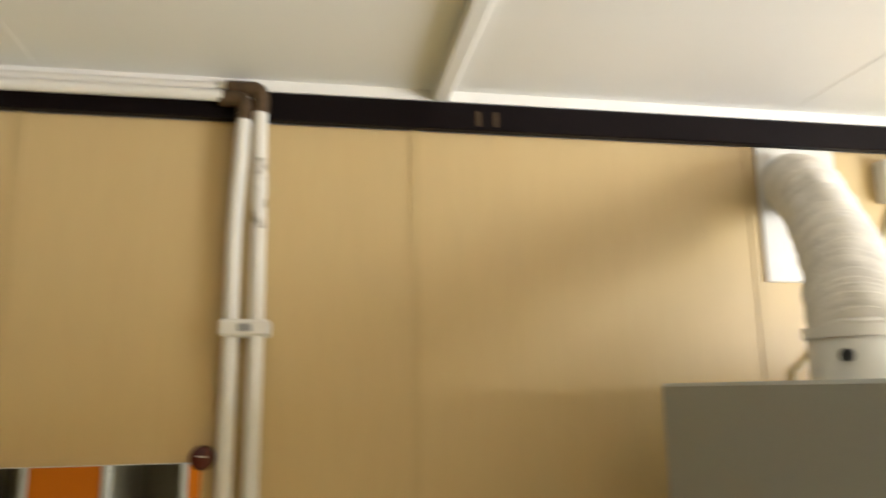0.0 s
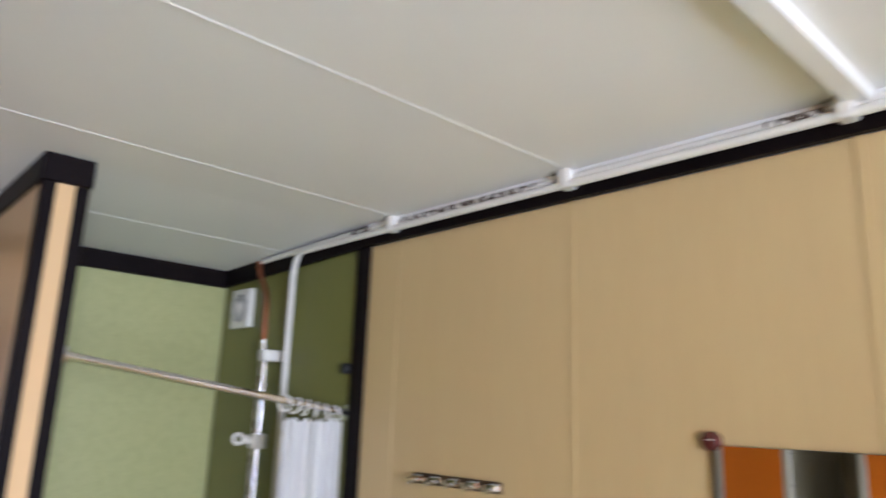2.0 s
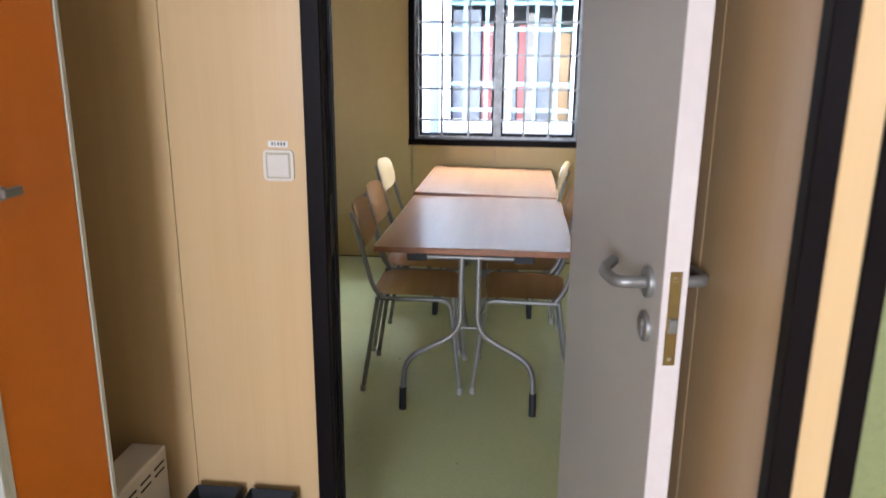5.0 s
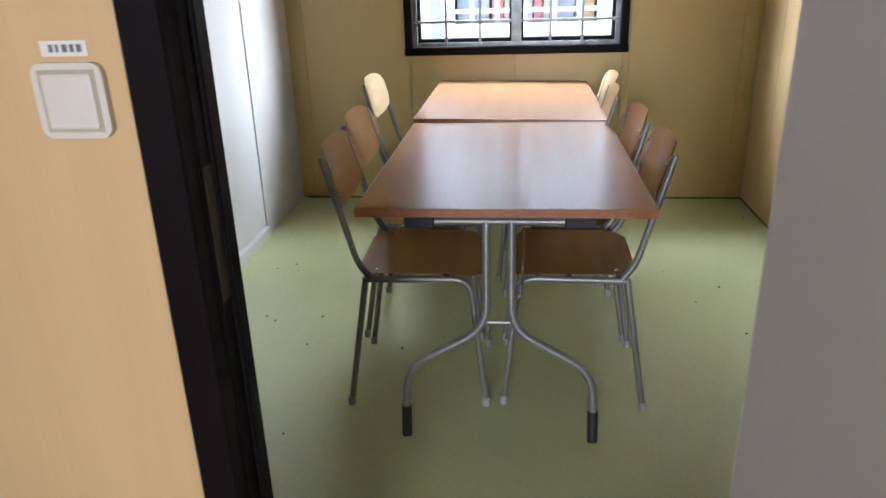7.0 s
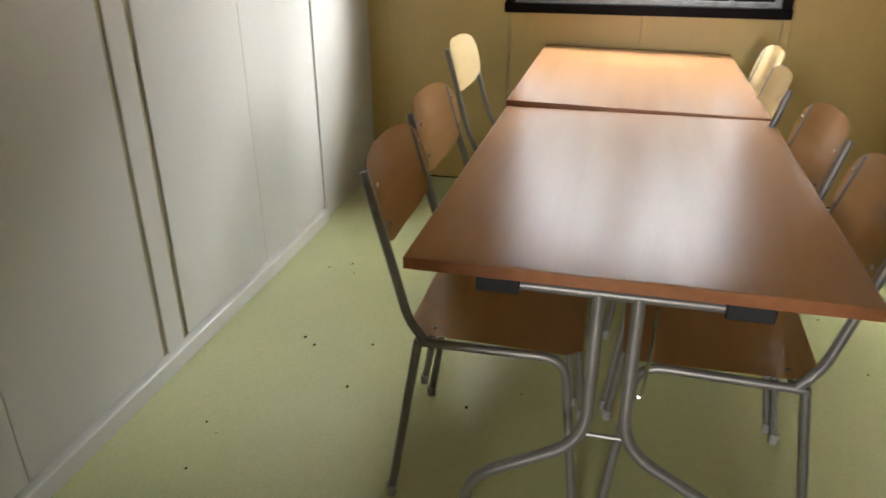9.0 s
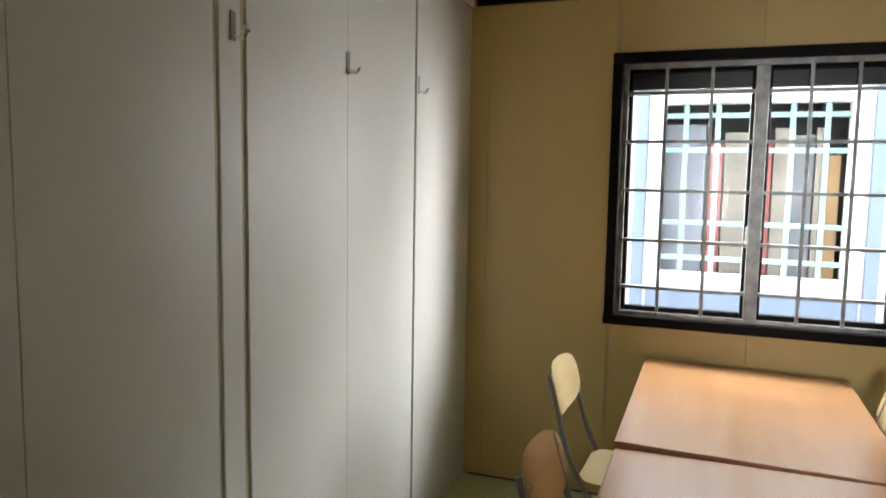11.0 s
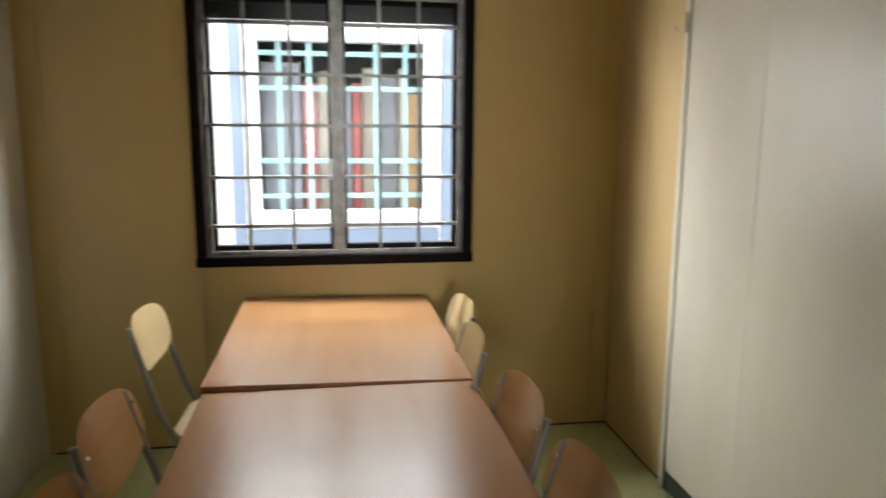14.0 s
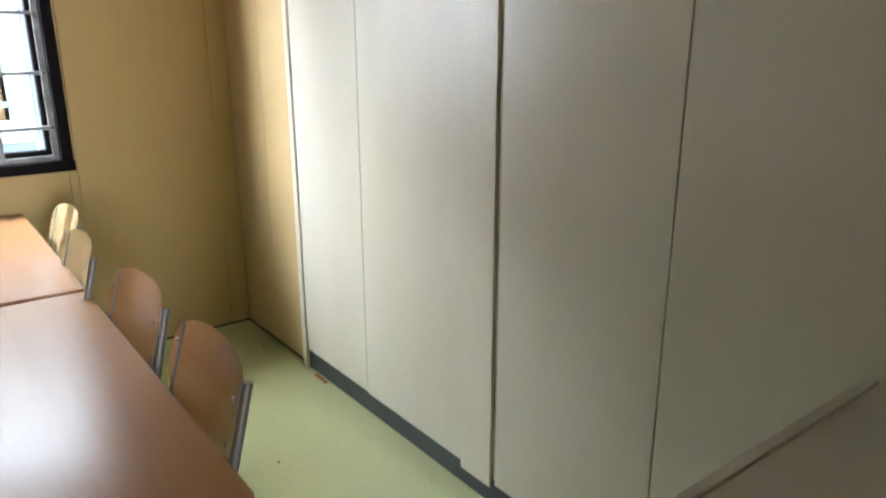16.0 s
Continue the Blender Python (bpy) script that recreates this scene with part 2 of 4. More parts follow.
def solid(name, bm, mat, label="", category="", kind="", group="", smooth=False):
    """A thing or piece of the setting that is one mesh; its origin is the middle of its base."""
    vs = [v.co for v in bm.verts]
    lo = [min(v[i] for v in vs) for i in range(3)]
    hi = [max(v[i] for v in vs) for i in range(3)]
    at = Vector(((lo[0] + hi[0]) / 2, (lo[1] + hi[1]) / 2, lo[2]))
    bm.transform(Matrix.Translation(-at))
    ob = new(name, finish(name, bm, mat, smooth))
    ob.location = at
    return tagged(ob, label, category, group, kind)


def box(bm, x0, x1, y0, y1, z0, z1, bevel=0.0, seg=1):
    made = bmesh.ops.create_cube(bm, size=1.0)["verts"]
    for v in made:
        v.co = Vector((x0 + (v.co.x + 0.5) * (x1 - x0), y0 + (v.co.y + 0.5) * (y1 - y0), z0 + (v.co.z + 0.5) * (z1 - z0)))
    if bevel:
        edges = {e for v in made for e in v.link_edges}
        bmesh.ops.bevel(bm, geom=list(edges), offset=bevel, segments=seg, profile=0.5, affect="EDGES")
    return bm


def boxes(*rows, bevel=0.0, seg=1):
    bm = bmesh.new()
    for r in rows:
        box(bm, *r, bevel=bevel, seg=seg)
    return bm


def rounded(points, radius, steps=5):
    """A path whose corners are rounded off."""
    pts = [Vector(p) for p in points]
    out = [pts[0]]
    for a, b, c in zip(pts, pts[1:], pts[2:]):
        r = min(radius, (b - a).length * 0.48, (c - b).length * 0.48)
        p, q = b + (a - b).normalized() * r, b + (c - b).normalized() * r
        for i in range(steps + 1):
            t = i / steps
            out.append((1 - t) ** 2 * p + 2 * t * (1 - t) * b + t**2 * q)
    return out + [pts[-1]]


def tube(bm, path, r, sides=10, radii=None, caps=True):
    """Sweeps a round section along a path."""
    pts = [Vector(p) for p in path]
    rings, up = [], None
    for i, p in enumerate(pts):
        d = (pts[min(i + 1, len(pts) - 1)] - pts[max(i - 1, 0)]).normalized()
        if up is None:
            up = Vector((0, 0, 1)) if abs(d.z) < 0.9 else Vector((1, 0, 0))
        side = d.cross(up).normalized()
        up = side.cross(d).normalized()
        rr = radii[i] if radii else r
        rings.append([bm.verts.new(p + rr * (math.cos(a) * side + math.sin(a) * up)) for a in [2 * math.pi * k / sides for k in range(sides)]])
    for a, b in zip(rings, rings[1:]):
        for k in range(sides):
            bm.faces.new((a[k], a[(k + 1) % sides], b[(k + 1) % sides], b[k]))
    if caps:
        bm.faces.new(rings[0][::-1])
        bm.faces.new(rings[-1])
    return bm


def tubes(*rows, sides=10):
    bm = bmesh.new()
    for path, r in rows:
        tube(bm, path, r, sides)
    return bm


def disc(bm, at, axis, r, depth, bevel=0.0, sides=28):
    """A round plate of that depth along the axis, from at."""
    a, ax = Vector(at), Vector(axis).normalized()
    if bevel:
        return tube(bm, [a, a + ax * (depth - bevel), a + ax * (depth - bevel * 0.3), a + ax * depth], r, sides, radii=[r, r, r - bevel * 0.35, r - bevel])
    return tube(bm, [a, a + ax * depth], r, sides)


def plate(bm, outline, axis, depth):
    """A flat outline pushed out along an axis."""
    ax = Vector(axis)
    a = [bm.verts.new(Vector(p)) for p in outline]
    b = [bm.verts.new(Vector(p) + ax * depth) for p in outline]
    n = len(a)
    bm.faces.new(a[::-1])
    bm.faces.new(b)
    for k in range(n):
        bm.faces.new((a[k], a[(k + 1) % n], b[(k + 1) % n], b[k]))
    return bm


def round_rect(w, h, r, steps=5):
    """Corner points of a rounded rectangle about 0, 0."""
    out = []
    for cx, cy, a0 in ((w / 2 - r, h / 2 - r, 0), (-w / 2 + r, h / 2 - r, 90), (-w / 2 + r, -h / 2 + r, 180), (w / 2 - r, -h / 2 + r, 270)):
        for i in range(steps + 1):
            a = radians(a0 + 90 * i / steps)
            out.append((cx + r * math.cos(a), cy + r * math.sin(a)))
    return out


def piece(name, me, parent, at):
    """A piece on shared mesh data, at a world place."""
    ob = new(name, me)
    ob.parent = parent
    ob.location = Vector(at) - world_of(parent)
    return ob


def panel_mesh(name, w, d, h, mat, along="x"):
    bm = boxes((-w / 2, w / 2, -d / 2, d / 2, 0, h) if along == "x" else (-d / 2, d / 2, -w / 2, w / 2, 0, h), bevel=0.0015)
    return finish(name, bm, mat)

# ---- setting ----
XE, XD, XB, XW = 2.4, -3.288, -3.332, -6.915
YS, YN, TOP, BAND = -1.44, 1.285, 2.485, 2.42

solid("ground", boxes((-200, 200, -200, 200, -0.6, -0.25)), GROUND, "pale concrete yard around the cabins", "ground", "structure")
solid("floor", boxes((XW - 0.1, XE + 0.1, YS - 0.1, YN + 0.1, -0.12, 0)), FLOOR, "pale green speckled linoleum floor", "floor", "structure")
solid("cabin_base", boxes((XW - 0.1, XE + 0.1, YS - 0.1, YN + 0.1, -0.26, -0.124)), SHELLM, "grey steel base frame under the cabin", "base", "structure")
solid("roof", boxes((XW - 0.12, XE + 0.12, YS - 0.12, YN + 0.12, TOP + 0.06, TOP + 0.2)), SHELLM, "flat grey sheet roof of the cabin", "roof", "structure")

# ceiling: panels, thin joint strips and two proud beams in one mesh
SAG, SAGX = 0.035, -2.45


def sag(bm):
    """Lowers what lies by the partition end of the locker room, where the ceiling dips."""
    for v in bm.verts:
        if -3.33 < v.co.x < SAGX and v.co.z < TOP + 0.01:
            v.co.z -= SAG * (SAGX - v.co.x) / (SAGX - XD)
    return bm


bm = boxes((XW - 0.1, XD - 0.03, YS - 0.1, YN + 0.1, TOP, TOP + 0.056), (SAGX, XE + 0.1, YS - 0.1, YN + 0.1, TOP, TOP + 0.056), (XD - 0.03, SAGX, YS - 0.1, YN + 0.1, TOP, TOP + 0.056))
for x in (-2.85, -2.243, -1.633, -0.42, 0.84, 1.45, 2.06, -3.9, -4.51, -5.12, -5.73, -6.34):
    deep = 0.0009 if -3.3 < x < -1 else 0.0006
    box(bm, x - 0.004, x + 0.004, YS, YN - 0.03, TOP - deep, TOP + 0.002)
for x, w in ((-1.035, 0.022), (0.198, 0.015)):
    box(bm, x - w, x + w, YS, YN - 0.022, TOP - 0.02, TOP + 0.002, bevel=0.004)
box(bm, -2.375, XE, YN - 0.02, YN + 0.005, TOP - 0.018, TOP + 0.002)
solid("ceiling", sag(bm), CEIL, "white panel ceiling with thin joint strips and beams", "ceiling", "structure")


def wall(name, rows, label, mat=SHELLM):
    return solid(name, boxes(*rows), mat, label, "wall", "structure")


def lined(parent, mat, axis, face, inward, spans, z0, z1, name="panel", deep=0.012):
    """Wall panels with open joints on one wall: axis along the wall, face the plane, inward the side of the room."""
    for a, b in spans:
        w = b - a - 0.0016
        me = panel_mesh(name, w, deep, z1 - z0, mat, axis)
        mid, off = (a + b) / 2, face - inward * deep / 2
        piece(name, me, parent, (mid, off, z0) if axis == "x" else (off, mid, z0))


def spans(*cuts):
    return list(zip(cuts, cuts[1:]))


wall_north = wall("wall_north", [(XW - 0.1, XE + 0.1, YN + 0.012, YN + 0.1, 0, TOP)], "long cabin wall lined with beige and green panels")
wall_south = wall("wall_south", [(XW - 0.1, XE + 0.1, YS - 0.1, YS - 0.012, 0, TOP)], "long cabin wall lined with beige and white panels")
WY0, WY1, WZ0, WZ1 = -0.676, 0.514, 0.921, 2.111
wall_west = wall("wall_west", [(XW - 0.1, XW - 0.012, YS - 0.01, WY0, 0, TOP), (XW - 0.1, XW - 0.012, WY1, YN + 0.01, 0, TOP),
                               (XW - 0.1, XW - 0.012, WY0, WY1, 0, WZ0), (XW - 0.1, XW - 0.012, WY0, WY1, WZ1, TOP)], "end wall with a barred window")
EY0, EY1, EZ0, EZ1 = -1.25, 0.05, 0.9, 2.2
wall_east = wall("wall_east", [(XE + 0.012, XE + 0.1, YS - 0.01, EY0, 0, TOP), (XE + 0.012, XE + 0.1, EY1, YN + 0.01, 0, TOP),
                               (XE + 0.012, XE + 0.1, EY0, EY1, 0, EZ0), (XE + 0.012, XE + 0.1, EY0, EY1, EZ1, TOP)], "end wall, out of view, with an assumed window added to light the locker room")
DY0, DY1, DZ = -0.372, 0.284, 2.104
wall_mid = wall("wall_partition", [(XB + 0.011, XD - 0.011, YS, DY0, 0, TOP), (XB + 0.011, XD - 0.011, DY1, YN, 0, TOP),
                                   (XB + 0.011, XD - 0.011, DY0, DY1, DZ, TOP)], "thin partition between locker room and table room")
SX, SY0, SY1 = -2.439, 0.404, 0.498
wall_stub = wall("wall_shower_stub", [(XD, SX - 0.004, SY0 + 0.012, SY1 - 0.012, 0, TOP)], "short wall beside the shower", PANEL)

# window and door: black trims
def trim(name, rows, label="black-brown plastic edging strip", bevel=0.002):
    return solid(name, sag(boxes(*rows, bevel=bevel)) if rows[0][5] > BAND + 0.001 and rows[0][0] < -2.4 else boxes(*rows, bevel=bevel), BLACK, label, "trim", "structure")


trim("trim", [(-2.375, XE, YN - 0.018, YN - 0.0005, BAND, TOP - 0.018)], "black cornice strip above the beige wall")
trim("trim", [(XD + 0.018, -2.375, YN - 0.016, YN - 0.0005, BAND, TOP)], "black cornice strip above the green shower wall")
trim("trim", [(-2.43, -2.375, YN - 0.012, YN + 0.002, 0, BAND)], "black upright strip between green and beige lining")
trim("trim", [(XD - 0.002, XD + 0.018, YS, SY0 - 0.008, BAND, TOP)], "black cornice strip above the wood-look partition")
trim("trim", [(XD - 0.002, XD + 0.016, SY1 + 0.008, YN - 0.0005, BAND, TOP)], "black cornice strip above the shower partition")
trim("trim", [(XD + 0.02, SX - 0.02, SY0 - 0.008, SY0 + 0.001, BAND, TOP), (SX - 0.02, SX + 0.008, SY0 - 0.008, SY1 + 0.008, BAND, TOP),
              (XD + 0.02, SX - 0.02, SY1 - 0.001, SY1 + 0.008, BAND, TOP)], "black cap strip round the top of the stub wall")
trim("trim", [(SX - 0.028, SX + 0.003, SY0 - 0.003, SY0 + 0.026, 0, BAND)], "black corner strip on the stub wall")
trim("trim", [(SX - 0.028, SX + 0.003, SY1 - 0.026, SY1 + 0.003, 0, BAND)], "black corner strip on the stub wall")
trim("trim", [(XW - 0.001, XW + 0.016, -1.40, YN - 0.02, 2.415, 2.47)], "black cornice strip above the window wall")
trim("trim", [(XD + 0.02, XE, YS + 0.0005, YS + 0.018, BAND, TOP)], "black cornice strip above the lockers")

for row in ((XW + 0.0005, XW + 0.004, -1.40, YN - 0.005, 0.0, 0.007), (XW + 0.004, -6.25, YN - 0.004, YN - 0.0005, 0.0, 0.007)):
    solid("baseboard", boxes(row), BLACK, "thin black strip along the foot of the wall", "baseboard", "structure")
for x in (0.262, 0.292):
    solid("cornice_clip", boxes((x - 0.004, x + 0.004, YN - 0.0195, YN - 0.0175, 2.427, 2.452), bevel=0.0005), RUST, "small brown metal clip on the black cornice", "clip", group="cornice clips")

# ---- door between the rooms ----
door = thing("door_1", (XD, -0.04, 0), "grey laminate door standing wide open in a black frame", "door", kind="structure")
CP = 0.03
part("casing", boxes((XD - 0.001, XD + CP, DY0 - 0.045, DY0, 0, BAND - SAG + 0.002), bevel=0.003), BLACK, door)
part("casing", boxes((XD - 0.001, XD + CP, DY1, DY1 + 0.046, 0, BAND - SAG + 0.002), bevel=0.003), BLACK, door)
part("head_casing", boxes((XD - 0.001, XD + CP, DY0 + 0.001, DY1 - 0.001, DZ, DZ + 0.062), bevel=0.003), BLACK, door)
part("jamb", boxes((XB - 0.004, XD + 0.002, DY0 - 0.02, DY0 + 0.003, 0, DZ), (XB - 0.006, XB + 0.022, DY0 + 0.002, DY0 + 0.009, 0, DZ - 0.012), bevel=0.002), BLACK, door)
part("jamb", boxes((XB - 0.004, XD + 0.002, DY1 - 0.012, DY1 + 0.02, 0, DZ), bevel=0.002), BLACK, door)
part("head", boxes((XB - 0.004, XD + 0.002, DY0 + 0.003, DY1 - 0.012, DZ - 0.012, DZ + 0.02), (XB - 0.006, XB + 0.022, DY0 + 0.02, DY1 - 0.02, DZ - 0.026, DZ - 0.01), bevel=0.002), BLACK, door)
part("back_casing", boxes((XB - 0.008, XB + 0.001, DY0 - 0.05, DY0, 0, DZ + 0.05), (XB - 0.008, XB + 0.001, DY1, DY1 + 0.05, 0, DZ + 0.05), (XB - 0.008, XB + 0.001, DY0, DY1, DZ, DZ + 0.05), bevel=0.003), BLACK, door)
part("keep_plate", boxes((XB + 0.020, XB + 0.042, DY0 + 0.0025, DY0 + 0.0045, 1.0, 1.155), bevel=0.0008), DULLB, door, "dull brass keep plate in the jamb")
SWING = pose(-3.345, 0.218, 0, 0, 0, 8.1)
LW = 0.65
bm = boxes((0, LW, 0, 0.039, 0.008, 2.10), bevel=0.0015)
bm.transform(SWING)
leaf = part("leaf", bm, LEAFM, door)
bm = boxes((LW - 0.0005, LW + 0.0018, 0.0005, 0.0385, 0.009, 2.099))
bm.transform(SWING)
part("edge_band", bm, LEAFE, leaf, "pink-grey edge band")
bm = boxes((LW + 0.0012, LW + 0.0036, 0.010, 0.029, 1.005, 1.16), bevel=0.0008)
bm.transform(SWING)
part("lock_plate", bm, BRASS, leaf, "brass lock plate")
bm = boxes((LW + 0.003, LW + 0.009, 0.013, 0.026, 1.06, 1.085), bevel=0.002)
bm.transform(SWING)
part("latch", bm, STEEL, leaf)
bm = bmesh.new()
for zz in (1.016, 1.149):
    disc(bm, (LW + 0.003, 0.0195, zz), (1, 0, 0), 0.0035, 0.0012, sides=10)
bm.transform(SWING)
part("screw", bm, CHROME, leaf)
for side, y0 in ((-1, 0.0), (1, 0.039)):
    bm = bmesh.new()
    disc(bm, (LW - 0.06, y0, 1.125), (0, side, 0), 0.026, 0.009, 0.003)
    tube(bm, rounded([(LW - 0.06, y0 + side * 0.008, 1.125), (LW - 0.06, y0 + side * 0.055, 1.125), (LW - 0.140, y0 + side * 0.058, 1.122), (LW - 0.188, y0 + side * 0.026, 1.126)], 0.026), 0.0105, 12)
    bm.transform(SWING)
    part("handle", bm, STEEL, leaf, "brushed metal lever handle", smooth=True)
    bm = bmesh.new()
    disc(bm, (LW - 0.06, y0, 1.048), (0, side, 0), 0.025, 0.008, 0.003)
    disc(bm, (LW - 0.06, y0 + side * 0.008, 1.054), (0, side, 0), 0.008, 0.003)
    box(bm, LW - 0.065, LW - 0.055, min(y0, y0 + side * 0.0105), max(y0, y0 + side * 0.0105), 1.032, 1.052)
    bm.transform(SWING)
    part("key_rose", bm, STEEL, leaf, smooth=True)
bm = bmesh.new()
for zz in (0.25, 1.85):
    tube(bm, [(0, 0.042, zz), (0, 0.042, zz + 0.09)], 0.007, 10)
bm.transform(SWING)
part("hinge", bm, STEEL, leaf)

# ---- barred window ----
window = thing("window_1", (XW, -0.08, WZ0), "two-sash window in a black casing behind bars", "window", kind="structure")
K = 0.046
part("casing", boxes((XW - 0.02, XW + 0.02, WY0 - K, WY1 + K, WZ1, WZ1 + K), bevel=0.003), BLACK, window)
part("casing", boxes((XW - 0.02, XW + 0.022, WY0 - K - 0.004, WY1 + K + 0.004, WZ0 - K, WZ0), bevel=0.003), BLACK, window)
for y in (WY0 - K, WY1):
    part("casing", boxes((XW - 0.02, XW + 0.02, y, y + K, WZ0, WZ1), bevel=0.003), BLACK, window)
part("reveal", boxes((XW - 0.1, XW - 0.021, WY0 - 0.002, WY0 + 0.012, WZ0, WZ1), (XW - 0.1, XW - 0.021, WY1 - 0.012, WY1 + 0.002, WZ0, WZ1),
                     (XW - 0.1, XW - 0.021, WY0 + 0.012, WY1 - 0.012, WZ0 - 0.002, WZ0 + 0.012), (XW - 0.1, XW - 0.021, WY0 + 0.012, WY1 - 0.012, WZ1 - 0.012, WZ1 + 0.002)), GALV, window)
MID = -0.073
for y0, y1 in ((WY0 + 0.013, MID - 0.012), (MID + 0.012, WY1 - 0.013)):
    z0, z1, f = WZ0 + 0.013, WZ1 - 0.013, 0.03
    sash = part("sash", boxes((XW - 0.085, XW - 0.045, y0, y0 + f, z0, z1), (XW - 0.085, XW - 0.045, y1 - f, y1, z0, z1),
                              (XW - 0.085, XW - 0.045, y0 + f, y1 - f, z0, z0 + f), (XW - 0.085, XW - 0.045, y0 + f, y1 - f, z1 - f, z1), bevel=0.003), BLACK, window)
    pane = part("pane", boxes((XW - 0.068, XW - 0.062, y0 + f - 0.004, y1 - f + 0.004, z0 + f - 0.004, z1 - f + 0.004)), GLASS, sash)
    pane.visible_shadow = False
    part("blind_box", boxes((XW - 0.115, XW - 0.09, y0, y1, 1.995, WZ1 - 0.002), bevel=0.004), BLIND, window, "black roller blind box")
part("mullion", boxes((XW - 0.09, XW - 0.04, MID - 0.0115, MID + 0.0115, WZ0 + 0.012, WZ1 - 0.012), bevel=0.002), BLACK, window)
part("blind_slat", boxes((XW - 0.112, XW - 0.1, WY0 + 0.02, MID - 0.02, 1.978, 1.993), bevel=0.002), WPLAS, window)
part("sill", boxes((XW - 0.15, XW - 0.1005, WY0 - 0.03, WY1 + 0.03, WZ0 - 0.03, WZ0 - 0.005), bevel=0.003), GALV, window)
part("handle", tubes(([(XW - 0.045, MID - 0.03, 1.36), (XW - 0.02, MID - 0.03, 1.36), (XW - 0.018, MID - 0.03, 1.27)], 0.007)), GALV, window, "small metal sash handle")

grille = thing("window_grille", (XW, MID, WZ0), "galvanised steel bar grille fixed inside the window", "grille")
GX0, GX1 = XW - 0.012, XW - 0.002
part("frame", boxes((GX0, GX1, WY0 + 0.004, WY0 + 0.028, WZ0 + 0.004, WZ1 - 0.004), (GX0, GX1, WY1 - 0.028, WY1 - 0.004, WZ0 + 0.004, WZ1 - 0.004),
                    (GX0, GX1, WY0 + 0.028, WY1 - 0.028, WZ1 - 0.03, WZ1 - 0.004), (GX0, GX1, WY0 + 0.028, WY1 - 0.028, WZ0 + 0.004, WZ0 + 0.024), bevel=0.0015), GALV, grille)
part("centre_post", boxes((GX0 - 0.004, GX1 + 0.004, MID - 0.029, MID + 0.029, WZ0 + 0.024, WZ1 - 0.03), bevel=0.003), GALV, grille)
for y in (-0.479, -0.282, 0.12, 0.301):
    part("upright_bar", boxes((GX1 - 0.001, GX1 + 0.008, y - 0.008, y + 0.008, WZ0 + 0.006, WZ1 - 0.006), bevel=0.0015), GALV, grille)
for z in (1.971, 1.748, 1.521, 1.285, 1.060):
    for y0, y1 in ((WY0 + 0.008, MID - 0.02), (MID + 0.02, WY1 - 0.008)):
        part("cross_bar", boxes((GX0 - 0.024, GX1 - 0.002, y0, y1, z - 0.0075, z + 0.0075), bevel=0.0015), GALV, grille)
for z in (1.06, 1.285, 1.521, 1.748):
    for y in (WY0 + 0.016, WY1 - 0.016):
        bm = bmesh.new()
        disc(bm, (GX1, y, z), (1, 0, 0), 0.006, 0.004, 0.001, 10)
        part("bolt", bm, CHROME, grille)

# ---- assumed east window, out of view behind the walk, added for light ----
east = thing("window_2", (XE, -0.6, EZ0), "plain white window, assumed and out of view, added to light the locker room", "window", kind="structure")
part("window_frame", boxes((XE - 0.01, XE + 0.09, EY0, EY0 + 0.05, EZ0, EZ1), (XE - 0.01, XE + 0.09, EY1 - 0.05, EY1, EZ0, EZ1), (XE - 0.01, XE + 0.09, EY0 + 0.05, EY1 - 0.05, EZ0, EZ0 + 0.05), (XE - 0.01, XE + 0.09, EY0 + 0.05, EY1 - 0.05, EZ1 - 0.05, EZ1), bevel=0.003), WPLAS, east)

# ---- neighbouring cabin outside ----
NX = -8.78
hut = thing("neighbour_cabin", (NX - 1.2, 0, -0.25), "white site cabin with grey-blue posts and a barred window", "building")
NY0, NY1, NZ0, NZ1 = -0.60, 0.57, 0.915, 2.10
part("wall", boxes((NX - 0.1, NX, -7, NY0, -0.25, 3.0), (NX - 0.1, NX, NY1, 7, -0.25, 3.0), (NX - 0.1, NX, NY0, NY1, -0.25, NZ0), (NX - 0.1, NX, NY0, NY1, NZ1, 3.0)), FACW, hut)
part("room_wall", boxes((NX - 2.4, NX - 2.3, -7, 7, -0.25, 3.0), (NX - 2.3, NX - 0.1, -7, -6.9, -0.25, 3.0), (NX - 2.3, NX - 0.1, 6.9, 7, -0.25, 3.0), (NX - 2.3, NX - 0.1, -6.9, 6.9, -0.25, -0.15)), ROOMB, hut)
part("roof", boxes((NX - 2.45, NX + 0.06, -7.05, 7.05, 3.0, 3.14), bevel=0.01), SHELLM, hut)
for y in (-0.79, 0.70, 2.1, -2.2, 3.5, -3.6):
    part("post", boxes((NX, NX + 0.03, y, y + 0.085, -0.25, 3.0), bevel=0.004), FACB, hut)
part("ledge", boxes((NX, NX + 0.02, -0.68, 0.68, 0.55, 0.78), bevel=0.004), FACB, hut)
nwin = part("window", boxes((NX, NX + 0.04, NY0 - 0.1, NY0, NZ0 - 0.09, NZ1 + 0.07), (NX, NX + 0.04, NY1, NY1 + 0.1, NZ0 - 0.09, NZ1 + 0.07), (NX, NX + 0.04, NY0, NY1, NZ1, NZ1 + 0.07), (NX, NX + 0.06, NY0, NY1, NZ0 - 0.09, NZ0), bevel=0.004), FACW, hut)
part("centre_bar", boxes((NX - 0.05, NX - 0.01, -0.045, 0.0, NZ0, NZ1), bevel=0.003), FACW, nwin)
